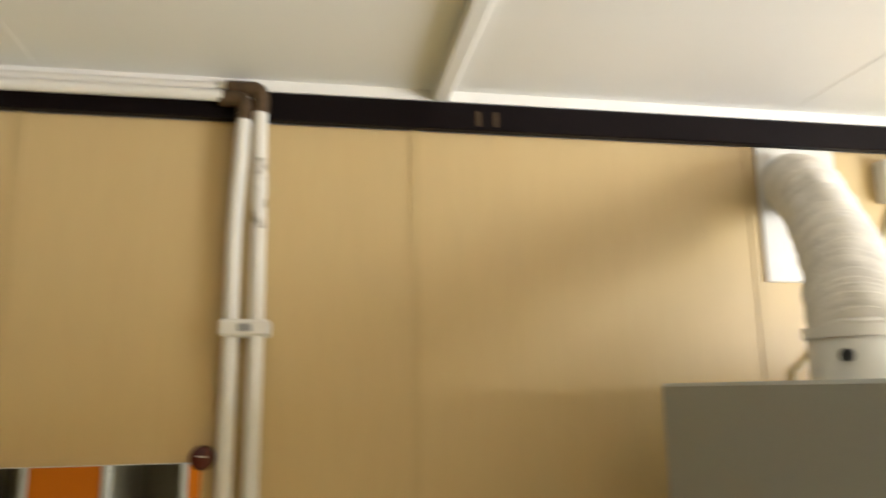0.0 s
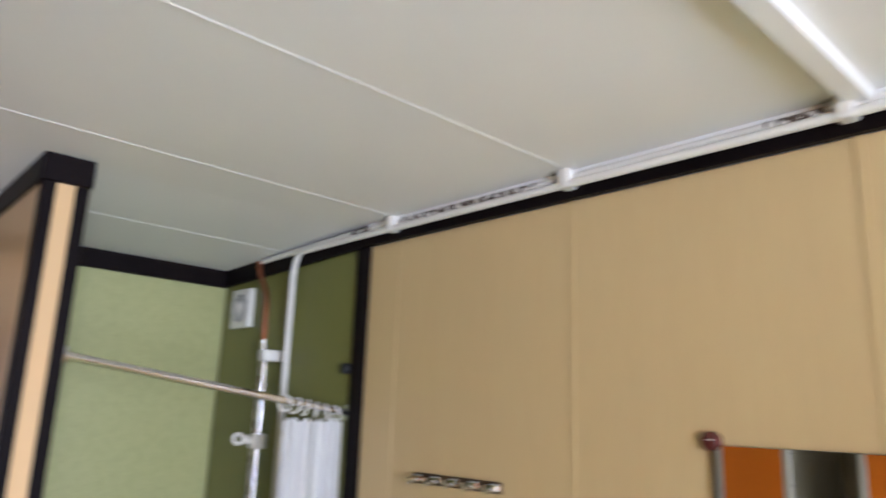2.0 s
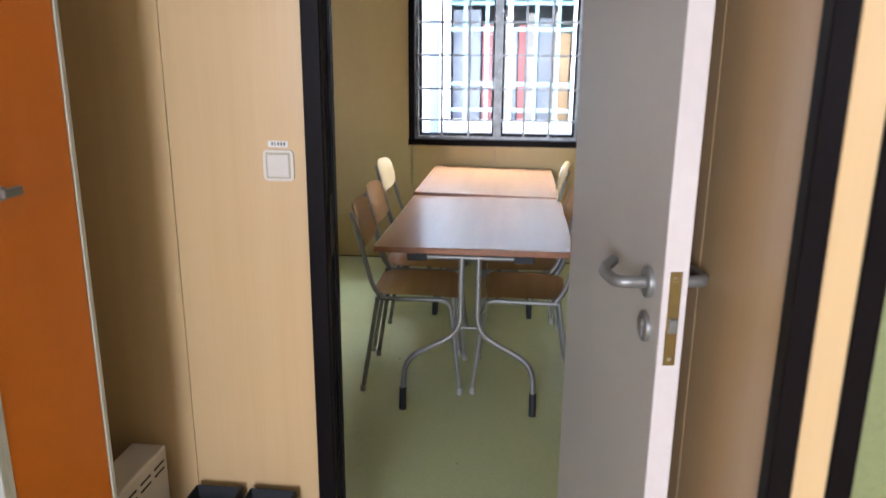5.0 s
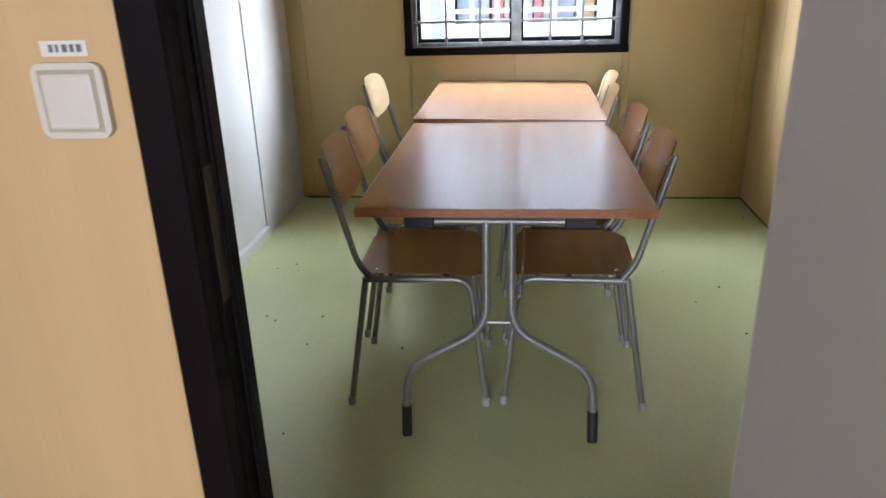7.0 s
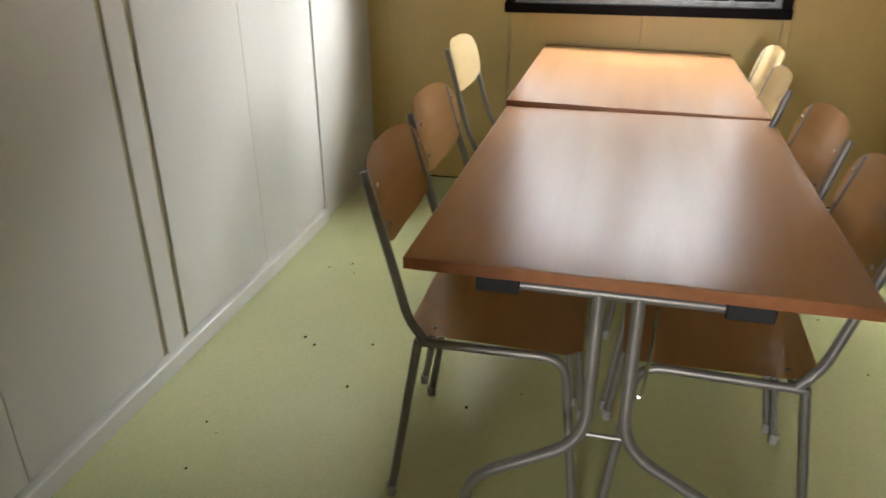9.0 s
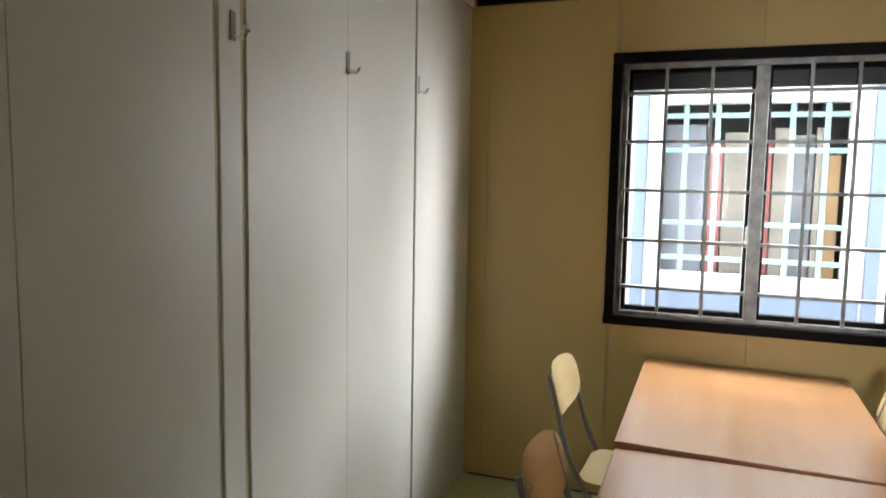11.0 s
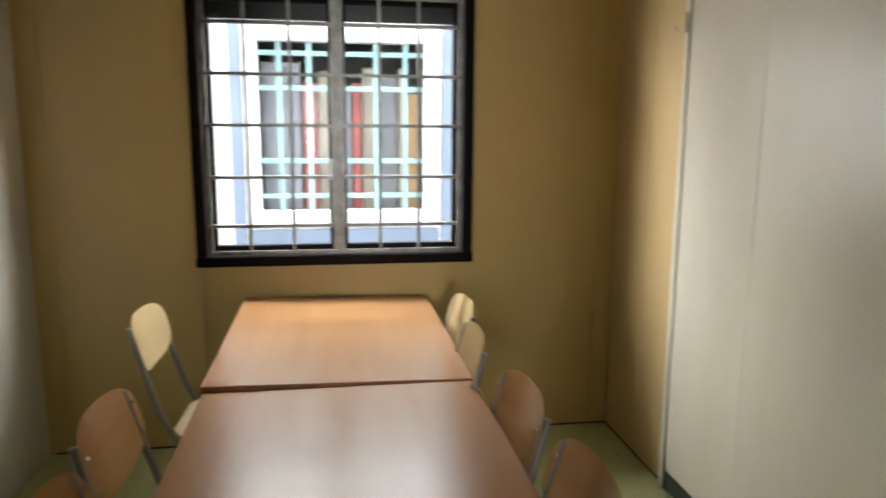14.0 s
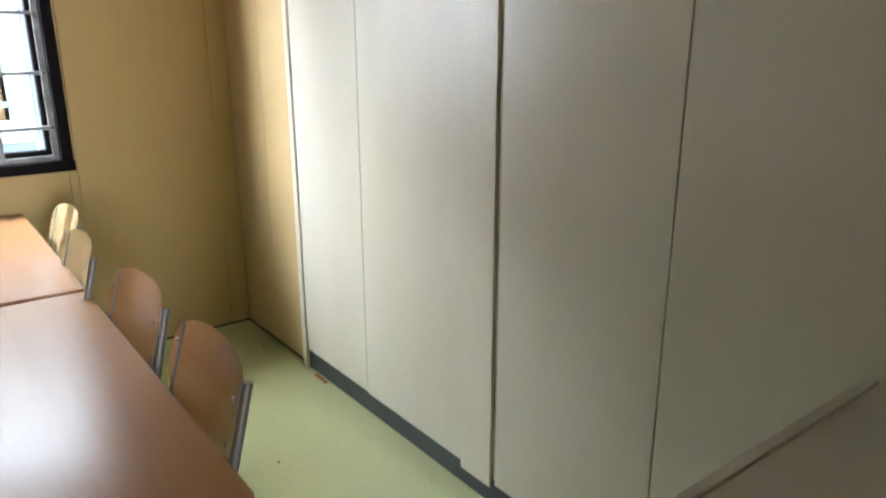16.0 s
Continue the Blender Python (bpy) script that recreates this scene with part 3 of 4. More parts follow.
for y in (-0.455, -0.245, 0.225, 0.435):
    part("bar", boxes((NX - 0.03, NX - 0.018, y - 0.018, y + 0.018, NZ0, NZ1), bevel=0.003), TEAL, nwin)
for z in (2.02, 1.78, 1.27, 1.02):
    part("bar", boxes((NX - 0.03, NX - 0.019, NY0, NY1, z - 0.018, z + 0.018), bevel=0.003), TEAL, nwin)
# boards inside the neighbour's window; the lavender colour paints the pane's pale reflection
for y0, y1, z1, m in ((-0.60, -0.32, 1.98, CPALE), (-0.30, -0.20, 1.84, CRED), (-0.19, -0.03, 1.92, CBROWN), (-0.02, 0.05, 1.8, CPALE), (0.06, 0.13, 1.84, CRED),
                      (0.14, 0.25, 1.95, CBROWN), (0.26, 0.40, 1.9, CDARK), (0.41, 0.45, 1.95, CBROWN), (0.46, 0.57, 1.76, CORANGE)):
    part("board", boxes((NX - 0.35, NX - 0.3, y0, y1, -0.15, z1), bevel=0.004), m, hut)

# ---- locker room: drying cabinet and duct ----
cab = thing("drying_cabinet", (0.77, 0.8, 0), "tall grey metal drying cabinet with an exhaust hose on top", "cabinet")
part("body", boxes((0.47, 1.07, 0.50, 1.10, 0.06, 2.004), bevel=0.004), CABG, cab)
part("plinth", boxes((0.49, 1.05, 0.52, 1.08, 0, 0.062)), BLACK, cab)
cdoor = part("door", boxes((0.475, 1.065, 0.478, 0.499, 0.08, 1.98), bevel=0.004), CABG, cab)
part("handle", tubes((rounded([(0.53, 0.479, 1.0), (0.53, 0.45, 1.0), (0.53, 0.45, 1.2), (0.53, 0.479, 1.2)], 0.015), 0.007)), STEEL, cdoor)
bm = bmesh.new()
DB = Vector((0.600, 0.88, 2.004))
disc(bm, DB, (0, 0, 1), 0.053, 0.052, 0.002, 32)
tube(bm, [DB + Vector((0, 0, 0.046)), DB + Vector((0, 0, 0.058))], 0.056, 32)
collar = part("collar", bm, WPLAS, cab, "white collar on the cabinet top", smooth=True)
bm = bmesh.new()
disc(bm, DB + Vector((-0.042, -0.032, 0.026)), (-0.9, -0.45, 0), 0.007, 0.006, 0.001, 12)
part("clamp_screw", bm, RUBBER, collar)
ctrl = [Vector(p) for p in ((0.60, 0.88, 2.02), (0.612, 0.892, 2.055), (0.65, 0.945, 2.10), (0.70, 1.01, 2.16), (0.755, 1.10, 2.225), (0.798, 1.195, 2.315), (0.825, 1.265, 2.35))]
path, radii = [], []
N = 200
for i in range(N + 1):
    s = i / N * (len(ctrl) - 1)
    k = min(int(s), len(ctrl) - 2)
    u = s - k
    p0, p1, p2, p3 = ctrl[max(k - 1, 0)], ctrl[k], ctrl[k + 1], ctrl[min(k + 2, len(ctrl) - 1)]
    path.append(0.5 * ((2 * p1) + (p2 - p0) * u + (2 * p0 - 5 * p1 + 4 * p2 - p3) * u**2 + (3 * p1 - p0 - 3 * p2 + p3) * u**3))
    radii.append(0.050 + 0.003 * math.sin(i * 1.35) + 0.003 * noise.noise(Vector((i * 0.21, 3.0, 0))))
bm = bmesh.new()
tube(bm, path, 0.06, 30, radii)
for v in bm.verts:
    v.co += 0.004 * Vector((noise.noise(v.co * 32), noise.noise(v.co * 32 + Vector((7, 0, 0))), noise.noise(v.co * 32 + Vector((0, 7, 0)))))
part("hose", bm, DUCTM, cab, "white ribbed foil exhaust hose", smooth=True)
solid("wall_plate", boxes((0.770, 0.926, YN - 0.007, YN - 0.0005, 2.175, BAND - 0.001), bevel=0.002), WPLAS, "white plastic plate that seals the exhaust hole", "plate")
solid("junction_box", boxes((1.008, 1.085, YN - 0.035, YN - 0.0005, 2.322, 2.40), bevel=0.006, seg=2), WPLAS, "small white wall box beside the exhaust plate", "box")
solid("cable", tubes(([(1.04, YN - 0.006, 2.325), (1.0, YN - 0.006, 2.24), (0.88, YN - 0.006, 2.09), (0.80, YN - 0.006, 2.02), (0.79, YN - 0.006, 1.7)], 0.004), sides=6), OLIVE, "thin beige cable clipped to the wall", "cable")

# ---- pipes along the beige wall ----
pipes = thing("pipe_run", (-0.1, YN - 0.02, 1.0), "white-painted water pipes with brown elbows on the wall", "pipe")
RY = YN - 0.03
part("riser", tubes((rounded([(-0.112, RY, 2.448), (-0.112, RY, 2.41), (-0.120, RY + 0.004, 2.25), (-0.119, RY + 0.004, 2.09), (-0.117, RY, 0.12)], 0.05), 0.0115)), PAINT, pipes, smooth=True)
part("riser", tubes((rounded([(-0.088, RY, 2.461), (-0.088, RY, 2.43), (-0.084, RY, 2.25), (-0.082, RY, 2.09), (-0.080, RY, 0.12)], 0.05), 0.0115)), PAINT, pipes, smooth=True)
bm = bmesh.new()
tube(bm, rounded([(-0.15, RY, 2.448), (-0.112, RY, 2.448), (-0.112, RY, 2.412)], 0.014), 0.0138, 12)
tube(bm, rounded([(-0.14, RY + 0.002, 2.463), (-0.088, RY, 2.463), (-0.088, RY, 2.425)], 0.014), 0.0135, 12)
part("elbow", bm, RUST, pipes, "brown tarnished elbow fittings", smooth=True)
part("run", tubes(([(-0.14, RY + 0.008, 2.466), (-1.05, RY + 0.006, 2.466), (-2.45, RY + 0.006, 2.465), (-3.0, RY + 0.004, 2.447)], 0.0095), sides=12), PAINT, pipes, smooth=True)
part("run", tubes((rounded([(-0.145, RY - 0.006, 2.449), (-1.05, RY - 0.008, 2.448), (-2.45, RY - 0.008, 2.446), (-2.722, RY - 0.008, 2.444), (-2.752, RY - 0.004, 2.39), (-2.755, RY, 0.25)], 0.06), 0.0095), sides=12), PAINT, pipes, smooth=True)
for a, b in ((-1.19, -1.06), (-0.84, -0.76), (-2.2, -1.72), (-2.44, -2.35)):
    part("flaked_stretch", tubes(([(a, RY + 0.0058, 2.4657), (b, RY + 0.0058, 2.4656)], 0.0101), sides=12), FLAKE, pipes, "pipe stretch with flaking paint", smooth=True)
part("scuffed_stretch", tubes(([(-0.0862, RY, 2.35), (-0.0838, RY, 2.24)], 0.0119)), PEEL, pipes, "scuffed paint on the riser", smooth=True)
bm = boxes((-0.134, -0.062, RY - 0.014, YN - 0.004, 2.079, 2.104), bevel=0.004)
clampo = part("clip", bm, WPLAS, pipes, "white double pipe clip")
part("clip_screw", boxes((-0.108, -0.088, RY - 0.016, RY - 0.0135, 2.086, 2.097), bevel=0.002), GREYP, clampo)
for x in (-1.054, -1.63, -2.243):
    part("clip", boxes((x - 0.016, x + 0.016, YN - 0.05, YN - 0.002, 2.438, 2.484), bevel=0.006, seg=2), WPLAS, pipes)
part("copper_pipe", tubes((rounded([(-2.985, YN - 0.034, 2.447), (-2.975, YN - 0.034, 2.40), (-2.912, YN - 0.034, 2.33), (-2.905, YN - 0.034, 2.15)], 0.05), 0.0085)), COPPER, pipes, "bare copper pipe", smooth=True)
part("joint", tubes(([(-2.905, YN - 0.034, 2.165), (-2.905, YN - 0.034, 2.125)], 0.0115)), CHROME, pipes, smooth=True)
part("drop", tubes(([(-2.905, YN - 0.034, 2.13), (-2.908, YN - 0.036, 1.75), (-2.906, YN - 0.036, 1.20)], 0.0088)), PEEL, pipes, "pipe with flaking white paint", smooth=True)
part("clip", boxes((-2.772, -2.732, YN - 0.034, YN - 0.002, 1.85, 1.872), bevel=0.004), WPLAS, pipes)

# ---- mirrors and hooks ----
def wall_mirror(x0, x1, z0, z1):
    m = thing("wall_mirror", ((x0 + x1) / 2, YN - 0.006, z0), "frameless wall mirror held by dark red round clips", "mirror", "mirrors on the beige wall")
    part("glass", boxes((x0, x1, YN - 0.009, YN - 0.002, z0, z1), bevel=0.001), MIRROR, m)
    for x in (x0, x1):
        for z in (z0, z1):
            bm = bmesh.new()
            disc(bm, (x, YN, z + (0.006 if z == z1 else -0.006)), (0, -1, 0), 0.0175, 0.016, 0.005, 20)
            clip = part("clip", bm, MAROON, m, smooth=True)
            part("clip_slot", boxes((x - 0.006, x + 0.006, YN - 0.0175, YN - 0.0155, z + (0.0075 if z == z1 else -0.0045), z + (0.0095 if z == z1 else -0.0025))), IVORY, clip)


wall_mirror(-0.613, -0.152, 1.30, 1.902)
wall_mirror(-1.331, -0.881, 1.30, 1.902)
rail = thing("hook_rail", (-1.985, YN, 1.765), "dark metal coat rail with five small pale hooks", "coat rack")
part("backplate", boxes((-2.135, -1.835, YN - 0.007, YN - 0.0005, 1.766, 1.792), bevel=0.002), RUST, rail)
for i in range(5):
    x = -2.115 + i * 0.065
    bm = boxes((x - 0.016, x + 0.016, YN - 0.014, YN - 0.0065, 1.771, 1.788), bevel=0.003)
    tube(bm, rounded([(x, YN - 0.012, 1.778), (x, YN - 0.035, 1.765), (x, YN - 0.045, 1.785)], 0.012), 0.004, 8)
    part("hook", bm, CHROME, rail)

# ---- lockers ----
LY0, LY1, LH = -1.40, -0.765, 2.13


def locker(x, closed):
    """A locker column 0.3 wide that faces the mirrors, with an orange door or standing open without one."""
    t = thing("locker", (x + 0.15, (LY0 + LY1) / 2, 0), "tall pale grey steel locker with an orange door" if closed else "tall pale grey steel locker standing open and empty", "locker", "row of lockers")
    w = 0.2995
    part("side", boxes((x, x + 0.014, LY0, LY1, 0, LH), bevel=0.0015), LOCKW, t)
    part("side", boxes((x + w - 0.014, x + w, LY0, LY1, 0, LH), bevel=0.0015), LOCKW, t)
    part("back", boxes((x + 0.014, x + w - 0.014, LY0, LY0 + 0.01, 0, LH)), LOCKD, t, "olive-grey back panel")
    part("top", boxes((x + 0.014, x + w - 0.014, LY0 + 0.01, LY1, LH - 0.05, LH), bevel=0.0015), LOCKW, t)
    part("base", boxes((x + 0.014, x + w - 0.014, LY0 + 0.01, LY1, 0, 0.08), bevel=0.0015), LOCKW, t)
    if closed:
        d = part("door", boxes((x + 0.0155, x + w - 0.0155, LY1 - 0.02, LY1 - 0.002, 0.083, LH - 0.053), bevel=0.002), ORANGE, t)
        bm = bmesh.new()
        disc(bm, (x + w - 0.075, LY1 - 0.002, 1.255), (0, 1, 0), 0.012, 0.014, 0.002, 16)
        box(bm, x + w - 0.115, x + w - 0.067, LY1 + 0.010, LY1 + 0.018, 1.247, 1.263, bevel=0.002)
        part("lock", bm, STEEL, d, "small metal turn lock")
        part("coat_hook", tubes((rounded([(x + 0.10, LY1 - 0.002, 1.87), (x + 0.10, LY1 + 0.018, 1.865), (x + 0.10, LY1 + 0.02, 1.885)], 0.008), 0.003)), CHROME, d)
    else:
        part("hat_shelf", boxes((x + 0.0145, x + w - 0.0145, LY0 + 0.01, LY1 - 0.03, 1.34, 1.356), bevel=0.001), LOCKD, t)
        part("back_slot", boxes((x + 0.10, x + 0.19, LY0 + 0.0095, LY0 + 0.0115, 1.80, 1.808)), RUBBER, t)
        for i in range(12):
            for q, xx in ((0, x + 0.0135), (1, x + w - 0.0155)):
                part("shelf_slot", boxes((xx, xx + 0.002, LY1 - 0.045, LY1 - 0.03, 0.33 + i * 0.136, 0.337 + i * 0.136)), RUBBER, t)
    return t


for i in range(11):
    locker(-2.915 + 0.3 * i, i % 2 == 0)
solid("niche_shelf", boxes((XD + 0.001, -2.918, -1.40, -0.84, 1.962, 1.982), bevel=0.002), IVORY, "cream shelf between the lockers and the partition", "shelf")
heat = thing("convector_heater", (-3.1, -0.9, 0.1), "cream panel convector heater with slotted top grille", "heater")
part("body", boxes((-3.262, -2.94, -0.93, -0.835, 0.10, 0.468), bevel=0.006, seg=2), IVORY, heat)
for i in range(4):
    part("slot", boxes((-3.24 + i * 0.07, -3.19 + i * 0.07, -0.8345, -0.8335, 0.43, 0.436)), RUBBER, heat)
    part("slot", boxes((-3.24 + i * 0.07, -3.19 + i * 0.07, -0.8345, -0.8335, 0.41, 0.416)), RUBBER, heat)
part("foot", boxes((-3.24, -3.2, -0.93, -0.83, 0, 0.1), bevel=0.003), IVORY, heat)
part("foot", boxes((-3.0, -2.96, -0.93, -0.83, 0, 0.1), bevel=0.003), IVORY, heat)
for y0 in (-0.755, -0.605):
    bm = bmesh.new()
    box(bm, -3.255, -3.08, y0, y0 + 0.13, 0, 0.36, bevel=0.006, seg=2)
    top = [f for f in bm.faces if f.normal.z > 0.95]
    bmesh.ops.inset_region(bm, faces=top, thickness=0.008)
    bmesh.ops.translate(bm, verts=list({v for f in top for v in f.verts}), vec=(0, 0, -0.05))
    solid("waste_bin", bm, RUBBER, "small black open-topped plastic bin against the partition", "bin", group="bins by the door")

# ---- fittings on the partition ----
bm = bmesh.new()
disc(bm, (XD, -0.487, 2.20), (1, 0, 0), 0.059, 0.014, 0.006, 40)
solid("vent_cover", bm, WPLAS, "round white plastic cover on the wood-look partition", "cover", smooth=True)
cover = thing("vent_cover", (XW, 1.06, 2.235), "round beige plastic vent cover beside the barred window", "cover")
bm = bmesh.new()
disc(bm, (XW, 1.06, 2.292), (1, 0, 0), 0.054, 0.012, 0.004, 36)
part("rim", bm, IVORY, cover, smooth=True)
bm = bmesh.new()
disc(bm, (XW + 0.016, 1.063, 2.296), (1, 0, 0), 0.045, 0.014, 0.008, 36)
part("cap", bm, IVORY, cover, smooth=True)
bm = bmesh.new()
disc(bm, (XW + 0.010, 1.06, 2.292), (1, 0, 0), 0.038, 0.008, sides=24)
part("neck", bm, OLIVE, cover, smooth=True)


def switch(y, z):
    s = thing("light_switch", (XD, y, z - 0.04), "cream rocker light switch with a paper label above", "switch")
    bm = bmesh.new()
    plate(bm, [(XD, y + a, z + b) for a, b in round_rect(0.075, 0.075, 0.012)], (1, 0, 0), 0.009)
    part("plate", bm, IVORY, s)
    part("rocker", boxes((XD + 0.008, XD + 0.0125, y - 0.027, y + 0.027, z - 0.028, z + 0.028), bevel=0.003, seg=2), IVORY, s)
    part("rim", boxes((XD + 0.0085, XD + 0.0098, y - 0.030, y + 0.030, z - 0.031, z + 0.031)), OLIVE, s)
    tag = part("paper_label", boxes((XD, XD + 0.0012, y - 0.026, y + 0.023, z + 0.043, z + 0.058)), WPLAS, s, "white paper label with smudged letters")
    for i, (a, w) in enumerate(((-0.017, 0.004), (-0.010, 0.003), (-0.003, 0.005), (0.005, 0.004), (0.012, 0.005))):
        part("ink_bar", boxes((XD + 0.001, XD + 0.0018, y + a, y + a + w, z + 0.047, z + 0.0545)), INK, tag)


switch(-0.490, 1.226)

# ---- shower ----
rod = thing("curtain_rod", (SX, 0.9, 1.99), "chrome shower curtain rod", "rod")
R0, R1 = Vector((SX - 0.012, SY1, 2.035)), Vector((SX - 0.005, YN, 1.932))
part("rod", tubes(([R0, R1], 0.011), sides=14), CHROME, rod, smooth=True)
for p, d in ((R0, (0, 1, 0)), (R1, (0, -1, 0))):
    bm = bmesh.new()
    disc(bm, p, d, 0.024, 0.008, 0.003, 20)
    part("flange", bm, CHROME, rod, smooth=True)
curtain = thing("shower_curtain", (SX, 1.17, 0.15), "white cloth shower curtain pushed aside on white rings", "curtain")
bm = bmesh.new()
cols, rows_, verts = 120, 14, []
for j in range(rows_ + 1):
    v = j / rows_
    line = []
    for i in range(cols + 1):
        u = i / cols
        z = 1.91 - 0.006 * math.cos(u * 44) * (1 - v) - 1.78 * v
        y = 1.075 + 0.19 * u + 0.006 * v * math.sin(u * 30)
        x = SX - 0.008 + (0.009 + 0.012 * min(1, v * 4)) * math.sin(u * 19 + 0.9 * math.sin(u * 7)) + 0.006 * noise.noise(Vector((u * 9, v * 2, 1)))
        line.append(bm.verts.new((x, y, z)))
    verts.append(line)
for a, b in zip(verts, verts[1:]):
    for i in range(cols):
        bm.faces.new((a[i], a[i + 1], b[i + 1], b[i]))
bmesh.ops.solidify(bm, geom=bm.faces[:], thickness=0.0025)
part("cloth", bm, CLOTH, curtain, smooth=True)
for i in range(6):
    y = 1.075 + 0.034 * i
    zc = R0.z + (R1.z - R0.z) * (y - R0.y) / (R1.y - R0.y)
    bm = bmesh.new()
    ring = [(SX - 0.008 + 0.018 * math.sin(a), y + 0.008 * math.sin(a + i), zc - 0.008 + 0.021 * math.cos(a)) for a in [2 * math.pi * k / 20 for k in range(21)]]
    tube(bm, ring, 0.003, 8, caps=False)
    part("ring", bm, WPLAS, curtain, smooth=True)
fan = thing("extractor_fan", (-3.12, YN, 2.217), "small square white extractor fan on the green wall", "fan")
part("housing", boxes((-3.187, -3.052, YN - 0.024, YN - 0.0005, 2.219, 2.363), bevel=0.006, seg=2), WPLAS, fan)
bm = bmesh.new()
disc(bm, (-3.1195, YN - 0.024, 2.292), (0, -1, 0), 0.054, 0.002, sides=32)
part("dark_ring", bm, RUBBER, fan)
for r in (0.016, 0.028, 0.04, 0.052):
    bm = bmesh.new()
    ring = [(-3.1195 + r * math.cos(a), YN - 0.0275, 2.292 + r * math.sin(a)) for a in [2 * math.pi * k / 28 for k in range(29)]]
    tube(bm, ring, 0.0016, 6, caps=False)
    part("grille_ring", bm, WPLAS, fan)
for k in range(6):
    a = math.pi * k / 6
    part("grille_rib", tubes(([(-3.1195 - 0.053 * math.cos(a), YN - 0.027, 2.292 - 0.053 * math.sin(a)), (-3.1195 + 0.053 * math.cos(a), YN - 0.027, 2.292 + 0.053 * math.sin(a))], 0.0011), sides=6), WPLAS, fan)
bm = bmesh.new()
disc(bm, (-3.1195, YN - 0.026, 2.292), (0, -1, 0), 0.014, 0.004, 0.001, 16)
part("hub", bm, WPLAS, fan)
hrail = thing("shower_rail", (-2.848, YN - 0.05, 1.49), "chrome hand shower rail with white end brackets", "rail")
part("rail", tubes(([(-2.848, YN - 0.055, 1.48), (-2.848, YN - 0.055, 2.125)], 0.0085), sides=12), CHROME, hrail, smooth=True)
for z in (1.50, 2.108):
    part("bracket", boxes((-2.871, -2.825, YN - 0.07, YN - 0.0005, z - 0.019, z + 0.019), bevel=0.007, seg=2), WPLAS, hrail)
bm = boxes((-2.871, -2.825, YN - 0.082, YN - 0.035, 1.808, 1.856), bevel=0.008, seg=2)
tube(bm, [(-2.850, YN - 0.075, 1.83), (-2.868, YN - 0.100, 1.84)], 0.013, 12)
ring = [(-2.879 + 0.012 * math.cos(a), YN - 0.108 + 0.010 * math.cos(a), 1.838 + 0.016 * math.sin(a)) for a in [0.4 + 1.7 * math.pi * k / 16 for k in range(17)]]
tube(bm, ring, 0.006, 8)
part("holder", bm, WPLAS, hrail, "white hand shower holder", smooth=True)
mix = thing("shower_mixer", (-2.92, YN, 1.12), "old chrome shower mixer tap with dark knobs", "tap")
bm = bmesh.new()
tube(bm, [(-3.02, YN - 0.06, 1.13), (-2.83, YN - 0.06, 1.145)], 0.016, 12)
tube(bm, [(-2.955, YN - 0.06, 1.135), (-2.952, YN - 0.04, 1.235)], 0.013, 12)
for x in (-3.0, -2.85):
    tube(bm, [(x, YN, 1.135), (x, YN - 0.06, 1.137)], 0.012, 12)
part("body", bm, DARKM, mix, "tarnished dark metal body", smooth=True)
for x in (-3.045, -2.815):
    bm = bmesh.new()
    disc(bm, (x - 0.018, YN - 0.06, 1.13), (1, 0.0, 0.05), 0.024, 0.036, 0.005, 12)
    part("knob", bm, RUBBER, mix, smooth=True)
bm = bmesh.new()
tube(bm, rounded([(-2.93, YN - 0.066, 1.12), (-2.93, YN - 0.09, 1.05), (-2.91, YN - 0.1, 0.7), (-2.95, YN - 0.08, 0.4), (-2.90, YN - 0.06, 0.75)], 0.08), 0.007, 8)
part("hose", bm, WPLAS, mix, "white shower hose", smooth=True)
basket = thing("soap_basket", (-3.22, YN - 0.06, 1.075), "small chrome wire soap basket in the corner", "basket")
part("rim", tubes((rounded([(-3.28, YN - 0.003, 1.112), (-3.28, YN - 0.12, 1.112), (-3.13, YN - 0.12, 1.112), (-3.13, YN - 0.003, 1.112), (-3.28, YN - 0.003, 1.112)], 0.02), 0.003), sides=8), CHROME, basket)
for i in range(8):
    x = -3.27 + i * 0.019
    part("wire", tubes((rounded([(x, YN - 0.004, 1.112), (x, YN - 0.02, 1.075), (x, YN - 0.1, 1.075), (x, YN - 0.12, 1.112)], 0.012, 3), 0.0016), sides=6), CHROME, basket)
bm = bmesh.new()
disc(bm, (-2.455, YN, 2.06), (0, -1, 0), 0.016, 0.02, 0.004, 16)
solid("cloakroom_peg", bm, RUBBER, "small black plastic peg on the shower wall", "peg", smooth=True)

# ---- locker room ceiling light ----
lamp = thing("ceiling_light", (-1.86, -0.035, 2.43), "white louvred fluorescent ceiling light, switched off", "ceiling light")
A0, A1, B0, B1 = -2.475, -1.25, -0.16, 0.09
part("frame", boxes((A0, A1, B0, B0 + 0.012, 2.43, TOP), (A0, A1, B1 - 0.012, B1, 2.43, TOP), (A0, A0 + 0.016, B0 + 0.012, B1 - 0.012, 2.43, TOP), (A1 - 0.016, A1, B0 + 0.012, B1 - 0.012, 2.43, TOP), bevel=0.002), WPLAS, lamp)
part("backing", boxes((A0 + 0.016, A1 - 0.016, B0 + 0.012, B1 - 0.012, 2.476, TOP - 0.0005)), LOUVRE, lamp)
part("spine", boxes((A0 + 0.016, A1 - 0.016, -0.039, -0.031, 2.432, 2.476)), LOUVRE, lamp)
